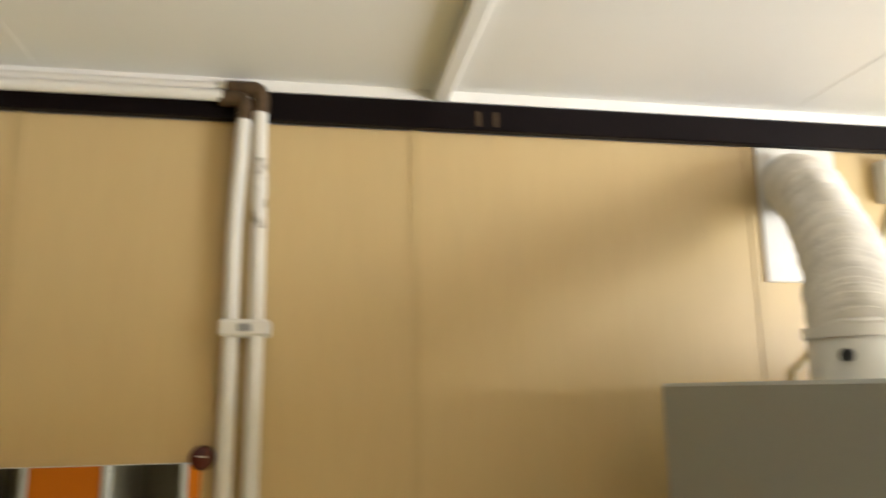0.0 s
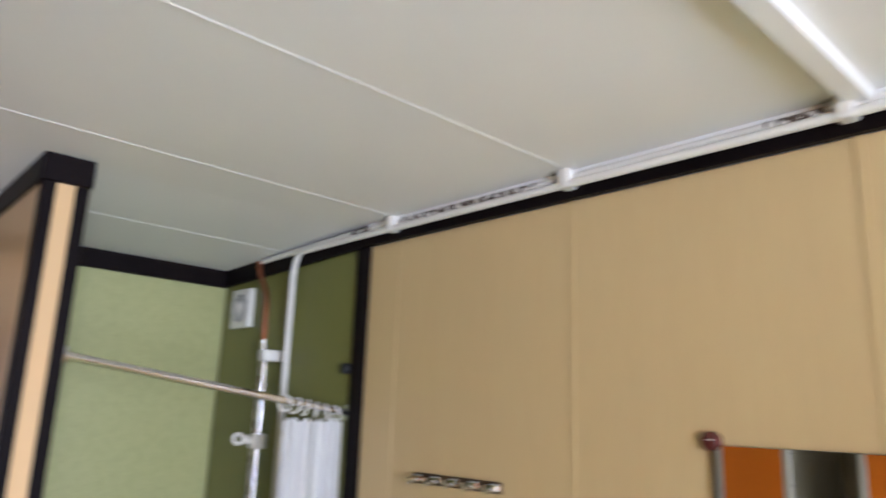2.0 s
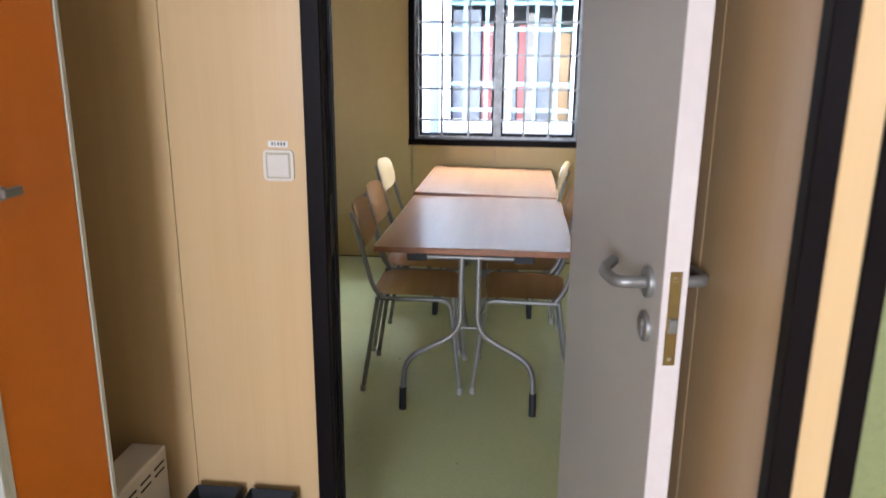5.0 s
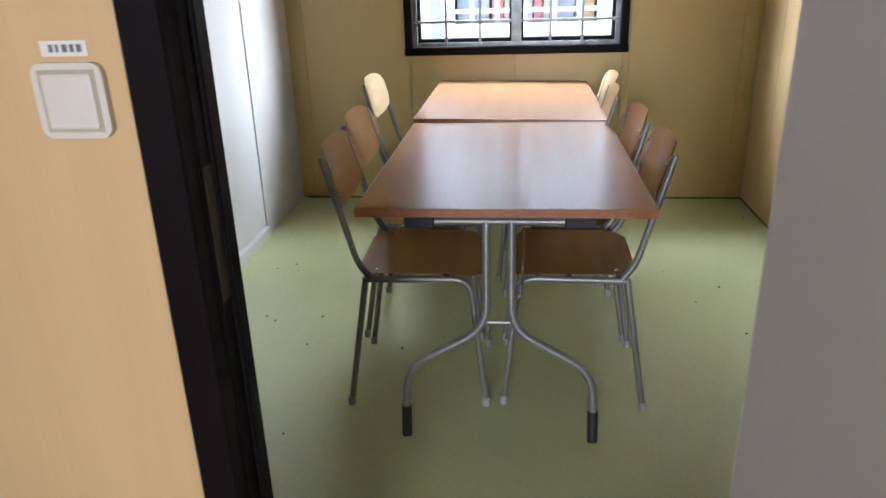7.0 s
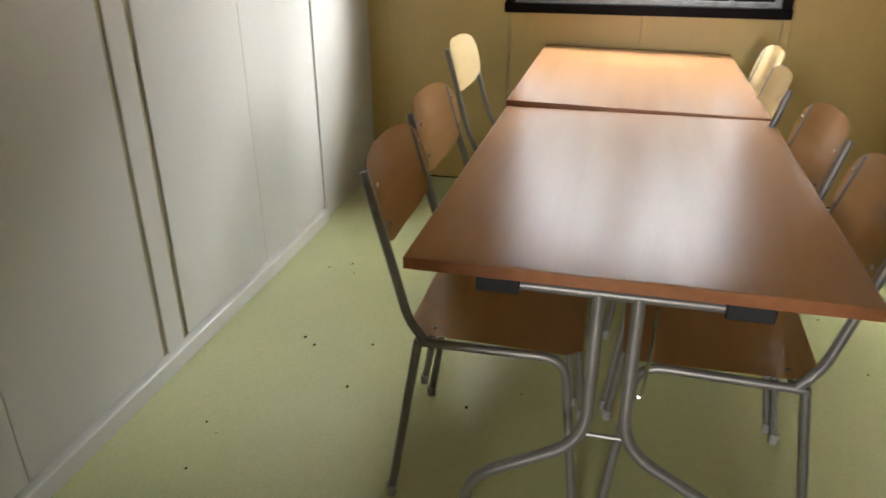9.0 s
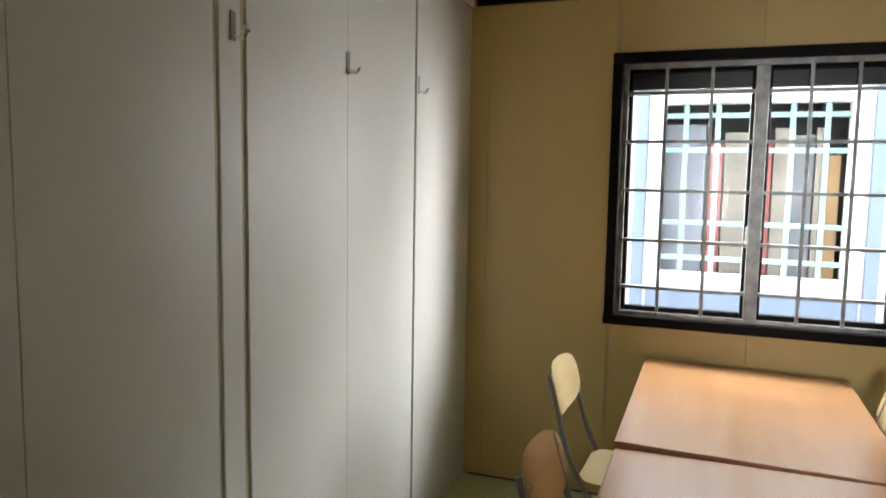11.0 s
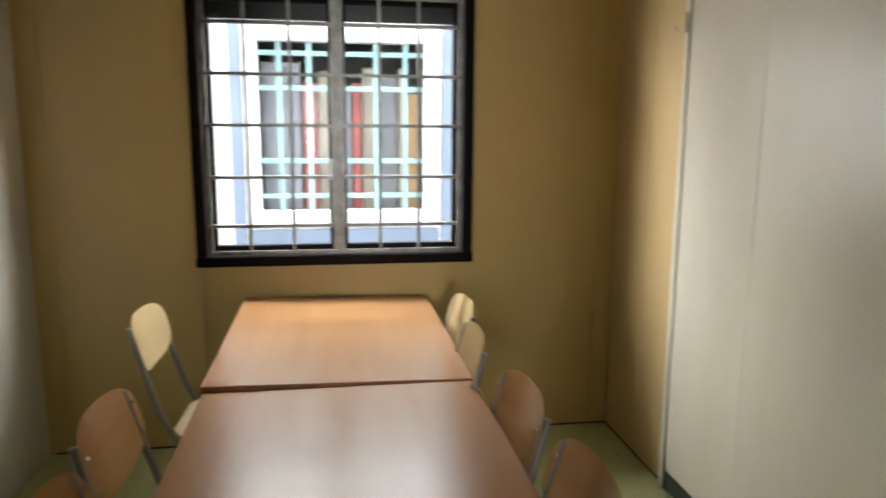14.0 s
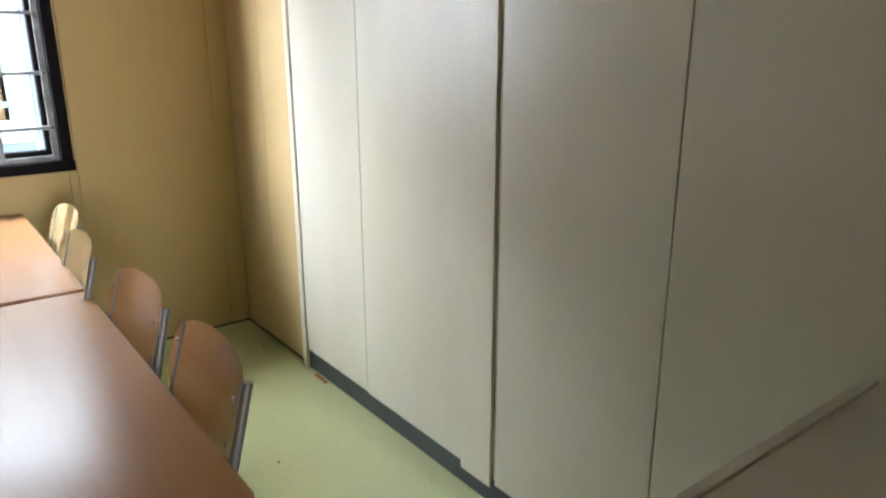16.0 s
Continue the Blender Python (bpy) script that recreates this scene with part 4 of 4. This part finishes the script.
for i in range(17):
    x = A0 + 0.05 + i * 0.07
    bm = bmesh.new()
    for y0, y1 in ((B0 + 0.012, -0.039), (-0.031, B1 - 0.012)):
        sec = [(x - 0.022, 2.462), (x - 0.004, 2.434), (x + 0.004, 2.434), (x + 0.022, 2.462)]
        plate(bm, [(a, y0, z) for a, z in sec], (0, 1, 0), y1 - y0)
    part("blade", bm, LOUVRE, lamp)

# ---- table room: white sliding fronts ----
left = thing("sliding_cupboard", (-4.8, YS, 0), "white full-height sliding cupboard fronts with coat hooks", "cupboard")
FY = -1.425
for a, b in ((-6.185, -5.6035), (-5.6023, -5.043)):
    part("door", boxes((a, b, FY - 0.014, FY, 0.07, 2.40), bevel=0.0015), WHITEP, left)
for a, b in ((-4.907, -4.3508), (-4.3496, -3.80), (-3.797, XB - 0.004)):
    part("door", boxes((a, b, FY - 0.014, FY + 0.001, 0.07, 2.40), bevel=0.0015), WHITEP, left)
part("post", boxes((-5.02, -4.93, FY - 0.014, FY - 0.001, 0.062, 2.40), bevel=0.003), WHITEP, left)
part("groove", boxes((-5.0425, -5.0205, FY - 0.0135, FY - 0.008, 0.063, 2.4), (-4.9295, -4.9075, FY - 0.0135, FY - 0.008, 0.063, 2.4)), OLIVE, left, "dull cream groove strips")
part("end_strip", boxes((-6.202, -6.187, FY - 0.014, FY + 0.008, 0.0, 2.42), bevel=0.002), WHITEP, left)
part("base_rail", boxes((-6.186, XB - 0.004, FY - 0.014, FY + 0.022, 0.001, 0.062), bevel=0.004), WHITEP, left)
part("head_rail", boxes((-6.9, XB - 0.004, FY - 0.014, FY + 0.012, 2.405, TOP - 0.001), bevel=0.003), WHITEP, left)


def coat_hook(x, y, z, side):
    """A small flat-backed coat hook; side is the way it points into the room."""
    h = thing("coat_hook", (x, y, z), "small brushed metal coat hook", "hook", "coat hooks")
    part("backplate", boxes((x - 0.011, x + 0.011, min(y, y + side * 0.004), max(y, y + side * 0.004), z, z + 0.075), bevel=0.0015), STEEL, h)
    part("prong", tubes((rounded([(x, y + side * 0.003, z + 0.012), (x, y + side * 0.035, z + 0.002), (x, y + side * 0.045, z + 0.022)], 0.014), 0.005), sides=8), CHROME, h, smooth=True)
    return h


post_hook = coat_hook(-4.985, FY - 0.001, 1.91, 1)
bm = bmesh.new()
disc(bm, (-4.985, FY + 0.034, 1.934), (0, 1, 0.25), 0.011, 0.016, 0.004, 16)
part("knob", bm, CHROME, post_hook, "shiny round knob", smooth=True)
coat_hook(-5.60, FY + 0.001, 1.908, 1)
coat_hook(-6.22, -1.427, 1.912, 1)

# ---- table room: cream fronts on the other side ----
right = thing("fitted_cupboard", (-4.8, YN, 0), "cream full-height cupboard fronts over a slate plinth", "cupboard")
GY = 1.268
part("plinth", boxes((-6.215, XB - 0.004, GY + 0.006, YN - 0.0005, 0.001, 0.088)), SLATE, right, "dark slate-coloured plinth")
for a, b, z in ((-6.205, -5.702, 0.09), (-5.699, -5.115, 0.085), (-4.948, -4.392, 0.08), (-4.389, -3.84, 0.08), (-3.837, XB - 0.004, 0.08)):
    part("door", boxes((a, b, GY, YN - 0.001, z, TOP - 0.03), bevel=0.0015), CREAM, right)
part("post", boxes((-5.113, -4.966, GY - 0.004, YN - 0.001, 0.062, TOP - 0.03), bevel=0.002), CREAM, right)
part("groove", boxes((-4.965, -4.949, GY + 0.006, YN - 0.001, 0.09, TOP - 0.03)), OLIVE, right, "dull cream groove")
part("end_strip", boxes((-6.245, -6.208, GY - 0.008, YN - 0.0005, 0.0, TOP - 0.03), bevel=0.003), CREAM, right)
part("head_rail", boxes((-6.245, XB - 0.004, GY - 0.004, YN - 0.0005, TOP - 0.029, TOP - 0.001), bevel=0.002), CREAM, right)
coat_hook(-6.228, GY - 0.008, 1.885, -1)
solid("wood_chip", boxes((-6.12, -6.02, 1.247, 1.262, 0, 0.006), bevel=0.001), TEDGE, "thin reddish splinter of board lying by the plinth", "chip")

# ---- small fridge ----
fr = thing("fridge", (-3.67, 0.99, 0), "small cream-white fridge with a rimmed top", "fridge")
FX0, FX1, FY0, FY1 = -3.962, -3.41, 0.692, 1.255
part("body", boxes((FX0 + 0.012, FX1 - 0.012, FY0 + 0.04, FY1, 0.03, 0.80), bevel=0.008, seg=2), FRIDGE, fr)
fd = part("door", boxes((FX0 + 0.01, FX1 - 0.01, FY0 + 0.006, FY0 + 0.038, 0.05, 0.792), bevel=0.01, seg=3), FRIDGE, fr)
part("grip", boxes((FX0 - 0.004, FX0 + 0.03, FY0 - 0.012, FY0 + 0.007, 0.58, 0.78), bevel=0.007, seg=2), FRIDGE, fd)
top = part("top", boxes((FX0, FX1, FY0, FY1, 0.805, 0.848), bevel=0.012, seg=3), FRIDGE, fr)
part("top_rim", boxes((FX0 + 0.001, FX0 + 0.022, FY0 + 0.004, FY1 - 0.002, 0.8465, 0.8535), (FX0 + 0.022, FX1 - 0.004, FY0 + 0.003, FY0 + 0.020, 0.8465, 0.8515), bevel=0.003, seg=2), FRIDGE, top)
for i, strokes in enumerate(((0,), (0, 0.005), (0.003,), (0, 0.005), (0.002,), (0.003,), (0.002,), (0, 0.004))):
    for k in strokes:
        x = FX0 + 0.085 + i * 0.0125 + k
        part("letter_bar", boxes((x, x + 0.0014, FY0 - 0.0006, FY0 + 0.0005, 0.823, 0.8325)), GREYP, top)
bm = bmesh.new()
disc(bm, (FX0 + 0.03, FY0 + 0.022, 0.792), (0, 0, 1), 0.01, 0.006, 0.001, 12)
part("hinge", bm, STEEL, fd)
for x in (FX0 + 0.05, FX1 - 0.05):
    for y in (FY0 + 0.08, FY1 - 0.05):
        bm = bmesh.new()
        disc(bm, (x, y, 0), (0, 0, 1), 0.016, 0.032, sides=12)
        part("foot", bm, RUBBER, fr)

# ---- table room ceiling light ----
tl = thing("batten_light", (-5.55, -0.025, 2.38), "long opal ceiling light with a grey end cap, off", "ceiling light")
bm = bmesh.new()
sec = [(-0.075, TOP - 0.0005), (-0.078, 2.43), (-0.066, 2.398), (-0.04, 2.384), (0, 2.38), (0.04, 2.384), (0.066, 2.398), (0.078, 2.43), (0.075, TOP - 0.0005)]
xs = [(-6.27, 0.55), (-6.265, 0.8), (-6.245, 0.95), (-6.21, 1.0), (-4.95, 1.0), (-4.93, 0.95), (-4.922, 0.85)]
rings = [[bm.verts.new((x, -0.028 + a * (0.75 + 0.25 * k), TOP - 0.0005 + (z - TOP) * k)) for a, z in sec] for x, k in xs]
for a, b in zip(rings, rings[1:]):
    for k in range(len(sec) - 1):
        bm.faces.new((a[k], a[k + 1], b[k + 1], b[k]))
bm.faces.new(rings[0])
bm.faces.new(rings[-1][::-1])
part("diffuser", bm, OPAL, tl, smooth=True)
part("end_cap", boxes((-4.9215, -4.90, -0.104, 0.048, 2.437, TOP - 0.0005), bevel=0.004, seg=2), GREYP, tl, "grey end cap")

# ---- tables ----
TZ = 0.72


def table(x0, x1, y0, y1, lift=0.0, lean=0.0):
    z = TZ + lift
    t = thing("folding_table", ((x0 + x1) / 2, (y0 + y1) / 2, 0), "beech laminate folding table with grey steel tube legs", "table", "tables pushed end to end")
    part("tabletop", boxes((x0 + 0.002, x1 - 0.002, y0 + 0.002, y1 - 0.002, z - 0.026, z), bevel=0.0015), TABLE, t)
    part("edge_band", boxes((x0, x1, y0, y0 + 0.0025, z - 0.0255, z - 0.001), (x0, x1, y1 - 0.0025, y1, z - 0.0255, z - 0.001), (x0, x0 + 0.0025, y0 + 0.0025, y1 - 0.0025, z - 0.0255, z - 0.001), (x1 - 0.0025, x1, y0 + 0.0025, y1 - 0.0025, z - 0.0255, z - 0.001)), TEDGE, t, "darker beech edge band")
    c = (y0 + y1) / 2 - 0.012
    for end, s in ((x1, 1), (x0, -1)):
        top_x, foot_x = end - s * 0.022, end + s * (0.045 if end == x1 and x1 > -5 else -0.03)
        zt = z - 0.043

        def at(y, zz):
            return (top_x + (foot_x - top_x) * (zt - zz) / zt, y, zz)

        part("crossbar", tubes(([(top_x, c - 0.20, zt), (top_x, c + 0.20, zt)], 0.0105), sides=12), STEEL, t, smooth=True)
        for q in (-1, 1):
            part("bearing", boxes((top_x - 0.016, top_x + 0.016, c + q * 0.225 - 0.042, c + q * 0.225 + 0.042, zt - 0.016, z - 0.0262), bevel=0.003), RUBBER, t, "black plastic bearing block")
            leg = part("leg", tubes((rounded([at(c + q * 0.036, zt), at(c + q * 0.036, 0.355), at(c + q * 0.274, 0.225), at(c + q * 0.281, 0.075)], 0.075, 8), 0.0125), sides=14), STEEL, t, smooth=True)
            part("foot_sleeve", tubes(([at(c + q * 0.2805, 0.10), at(c + q * 0.282, 0.0)], 0.0155), sides=14), RUBBER, leg, "black rubber foot sleeve", smooth=True)
        part("tie", tubes(([at(c - 0.036, 0.375), at(c + 0.036, 0.375)], 0.005), sides=8), STEEL, t)
        part("stay", tubes((rounded([(top_x - s * 0.004, c + 0.07, zt - 0.02), (top_x - s * 0.02, c + 0.072, zt - 0.11), (top_x - s * 0.05, c + 0.066, zt - 0.25), (top_x - s * 0.04, c + 0.045, zt - 0.26)], 0.012), 0.004), sides=8), CHROME, t, "thin folding stay")
    for ob in t.children_recursive:
        for v in ob.data.vertices:
            v.co.z += lean * (y1 - (v.co.y + t.location.y)) * v.co.z / TZ
    return t


table(-5.694, -4.485, -0.508, 0.331)
table(-6.862, -5.702, -0.512, 0.331, 0.003, 0.017)


# ---- chairs ----
def bent_board(w, h, r, bend, thick, nx=14, ny=18):
    """A plywood board in the x-z plane about 0, bent about its upright axis, with rounded corners; the higher r, the squarer."""
    bm = bmesh.new()
    grid = []
    for j in range(ny + 1):
        v = -math.cos(math.pi * j / ny)
        half = max(w * 0.14, w / 2 * (1 - abs(v) ** r) ** (1 / r))
        grid.append([bm.verts.new((-half + 2 * half * i / nx, bend * (1 - ((2 * i / nx - 1) * half * 2 / w) ** 2), h / 2 * v)) for i in range(nx + 1)])
    for a, b in zip(grid, grid[1:]):
        for i in range(nx):
            bm.faces.new((a[i], a[i + 1], b[i + 1], b[i]))
    bmesh.ops.solidify(bm, geom=bm.faces[:], thickness=thick)
    return bm


def seat_board(w, d, r, thick):
    """A moulded seat: rounded outline, rolled front edge and a shallow hollow."""
    bm = bmesh.new()
    nx, ny, grid = 12, 12, []
    for j in range(ny + 1):
        y = -d / 2 + d * j / ny
        edge = max(0, abs(y) - (d / 2 - r))
        half = w / 2 - (r - math.sqrt(max(0, r * r - edge * edge))) - 0.012 * (0.5 - j / ny)
        row = []
        for i in range(nx + 1):
            u = 2 * i / nx - 1
            dip = -0.012 * (1 - u * u) * max(0, 1 - ((y + 0.04) / 0.17) ** 2) - 0.022 * max(0, (y - d / 2 + 0.07) / 0.07) ** 2
            row.append(bm.verts.new((half * u, y, dip)))
        grid.append(row)
    for a, b in zip(grid, grid[1:]):
        for i in range(nx):
            bm.faces.new((a[i], a[i + 1], b[i + 1], b[i]))
    bmesh.ops.solidify(bm, geom=bm.faces[:], thickness=thick)
    return bm


def stacking_chair(label, wood):
    """A school chair that faces +y: bent tube frame, plywood seat and back."""
    c = thing("chair", (0, 0, 0), label, "chair", "chairs at the tables")
    bm = seat_board(0.40, 0.39, 0.06, 0.010)
    bm.transform(Matrix.Translation((0, 0.015, 0.468)))
    seat = part("seat", bm, wood, c, smooth=True)
    bm = bent_board(0.40, 0.215, 3.2, -0.028, 0.009)
    bm.transform(Matrix.Translation((0, -0.230, 0.759)) @ Matrix.Rotation(radians(15), 4, "X"))
    back = part("backrest", bm, wood, c, smooth=True)
    for s in (-1, 1):
        part("back_post", tubes((rounded([(s * 0.193, -0.135, 0.452), (s * 0.192, -0.172, 0.50), (s * 0.172, -0.265, 0.83)], 0.05), 0.0105), sides=10), STEEL, c, smooth=True)
        part("seat_rail", tubes((rounded([(s * 0.193, -0.15, 0.446), (s * 0.188, 0.175, 0.446), (s * 0.198, 0.222, 0.014)], 0.055, 6), 0.0105), sides=10), STEEL, c, smooth=True)
        part("rear_leg", tubes(([(s * 0.193, -0.150, 0.452), (s * 0.208, -0.222, 0.014)], 0.0105), sides=10), STEEL, c, smooth=True)
        for y, x in ((0.222, 0.198), (-0.223, 0.208)):
            part("foot_cap", tubes(([(s * x, y, 0.03), (s * x, y, 0.0)], 0.0135), sides=10), GREYCAP, c, "grey plastic foot cap", smooth=True)
        for z in (0.715, 0.80):
            bm = bmesh.new()
            y = -0.230 - (z - 0.759) * math.tan(radians(15)) + 0.002
            disc(bm, (s * 0.165, y - 0.002, z), (0, 1, 0.2), 0.006, 0.004, 0.001, 8)
            part("rivet", bm, CHROME, back)
        bm = bmesh.new()
        disc(bm, (s * 0.16, -0.12, 0.466), (0, 0, 1), 0.006, 0.003, 0.001, 8)
        part("rivet", bm, CHROME, seat)
    part("cross_tube", tubes(([(-0.19, 0.12, 0.444), (0.19, 0.12, 0.444)], 0.008), sides=8), STEEL, c, smooth=True)
    part("cross_tube", tubes(([(-0.19, -0.13, 0.444), (0.19, -0.13, 0.444)], 0.008), sides=8), STEEL, c, smooth=True)
    return c


first = stacking_chair("beech plywood chair on a grey steel tube frame", PLY)
first.matrix_basis = pose(-4.81, -0.372, 0, 0, 0, 1)
for x, y, a in ((-5.27, -0.405, -1.5), (-4.825, 0.136, 179), (-5.275, 0.124, 181.5)):
    copy_thing(first, pose(x, y, 0, 0, 0, a))
pale = stacking_chair("pale birch plywood chair on a grey steel tube frame", BIRCH)
pale.matrix_basis = pose(-5.81, 0.092, 0, 0, 0, 178)
copy_thing(pale, pose(-6.22, 0.135, 0, 0, 0, 180))


def folding_chair():
    """A folding chair that faces +y: crossing tubes, pale seat and back."""
    c = thing("folding_chair", (0, 0, 0), "pale birch folding chair with crossed grey steel tubes", "chair", "chairs at the tables")
    bm = seat_board(0.37, 0.36, 0.06, 0.011)
    bm.transform(Matrix.Translation((0, 0.03, 0.452)))
    part("seat", bm, BIRCH, c, smooth=True)
    bm = bent_board(0.375, 0.205, 3.2, -0.028, 0.010)
    bm.transform(Matrix.Translation((0, -0.229, 0.770)) @ Matrix.Rotation(radians(15), 4, "X"))
    part("backrest", bm, BIRCH, c, smooth=True)
    for s in (-1, 1):
        part("long_tube", tubes((rounded([(s * 0.170, -0.266, 0.84), (s * 0.178, -0.16, 0.46), (s * 0.18, 0.235, 0.012)], 0.12, 8), 0.0105), sides=10), STEEL, c, smooth=True)
        part("short_tube", tubes(([(s * 0.158, 0.16, 0.438), (s * 0.16, -0.235, 0.012)], 0.0105), sides=10), STEEL, c, smooth=True)
        for x, y in ((0.18, 0.235), (0.16, -0.236)):
            part("foot_cap", tubes(([(s * x, y, 0.028), (s * x, y, 0.0)], 0.0135), sides=10), GREYCAP, c, smooth=True)
    part("cross_tube", tubes(([(-0.18, 0.19, 0.064), (0.18, 0.19, 0.064)], 0.008), sides=8), STEEL, c, smooth=True)
    part("cross_tube", tubes(([(-0.16, -0.2, 0.06), (0.16, -0.2, 0.06)], 0.008), sides=8), STEEL, c, smooth=True)
    return c


folding_chair().matrix_basis = pose(-6.18, -0.525, 0, 0, 0, -2)

# crumbs on the floor
bm = bmesh.new()
rc = random.Random(3)
for i in range(24):
    x, y = rc.uniform(-6.7, -3.5), rc.uniform(-1.3, 1.2)
    s = rc.uniform(0.0015, 0.004)
    box(bm, x - s, x + s * rc.uniform(0.4, 1.6), y - s * 0.7, y + s, -0.0004, s * 0.5)
for x, y in ((-5.218, -1.099), (-5.18, -1.05), (-5.228, -0.86), (-4.987, -0.858), (-4.976, -0.483), (-5.157, 0.831), (-5.592, 0.835), (-6.549, 1.2)):
    box(bm, x - 0.004, x + 0.004, y - 0.003, y + 0.004, -0.0004, 0.003)
crumbs = solid("floor_crumbs", bm, DIRT, "scattered dark crumbs on the green floor", "crumbs", "stuff")

# ---- wall panels ----
NS = spans(-2.375, -2.24, -1.64, -1.05, -0.44, 0.158, 0.757, 1.36, 1.96, XE)
lined(wall_north, PANEL, "x", YN, -1, NS, 0, BAND)
lined(wall_north, OLIVEG, "x", YN, -1, [(XD, -2.43)], 0, BAND)
lined(wall_north, PANEL, "x", YN, -1, spans(XW, -6.56, -6.2), 0, TOP)
for x in (-1.64, -1.05, -0.44, 0.158, 0.757, 1.36, 1.96):
    wide, mat = (0.0075, PANEL) if x < -0.6 else (0.008, BATTEN)
    me = finish("joint_strip", boxes((-wide, wide, -0.0008, 0.0008, 0, BAND)), mat)
    piece("joint_strip", me, wall_north, (x, YN - 0.0012, 0))
lined(wall_mid, MAPLE, "y", XD, 1, spans(YS, -0.765, DY0 - 0.03), 0, BAND)
lined(wall_mid, MAPLE, "y", XD, 1, [(DY0, DY1)], DZ + 0.06, BAND)
lined(wall_mid, MAPLE, "y", XD, 1, [(DY1 + 0.03, SY0 + 0.004)], 0, BAND)
lined(wall_mid, GREEN, "y", XD, 1, [(SY1, YN)], 0, BAND)
lined(wall_mid, PANEL, "y", XB, -1, spans(YS, -0.9, DY0 - 0.03), 0, TOP)
lined(wall_mid, PANEL, "y", XB, -1, spans(DY1 + 0.03, 0.8, YN), 0, TOP)
lined(wall_mid, PANEL, "y", XB, -1, [(DY0, DY1)], DZ + 0.03, TOP)
lined(wall_stub, MAPLE, "x", SY0, -1, spans(XD, -2.86, SX - 0.028), 0, BAND)
lined(wall_stub, GREEN, "x", SY1, 1, [(XD, SX - 0.028)], 0, BAND)
lined(wall_stub, MAPLE, "y", SX, 1, [(SY0 + 0.027, SY1 - 0.027)], 0, BAND, deep=0.004)
lined(wall_west, OCHRE, "y", XW, 1, spans(YS, -1.33, -0.705, WY0 - 0.02), 0, TOP)
lined(wall_west, OCHRE, "y", XW, 1, spans(WY1 + 0.02, 0.57, 1.19, YN), 0, TOP)
lined(wall_west, OCHRE, "y", XW, 1, spans(WY0 - 0.018, -0.079, WY1 + 0.018), 0, WZ0 - 0.02)
lined(wall_west, OCHRE, "y", XW, 1, spans(WY0 - 0.018, -0.079, WY1 + 0.018), WZ1 + 0.02, TOP)
lined(wall_south, WHITEP, "x", YS + 0.012, 1, [(XW + 0.0, -6.203)], 0, TOP - 0.07)
lined(wall_south, PANEL, "x", YS, 1, spans(XD, -2.0, -1.0, 0.0, 1.0, XE), 0, TOP)
lined(wall_east, PANEL, "y", XE, -1, [(YS, EY0)], 0, TOP)
lined(wall_east, PANEL, "y", XE, -1, spans(EY1, 0.7, YN), 0, TOP)
lined(wall_east, PANEL, "y", XE, -1, [(EY0, EY1)], 0, EZ0)
lined(wall_east, PANEL, "y", XE, -1, [(EY0, EY1)], EZ1, TOP)
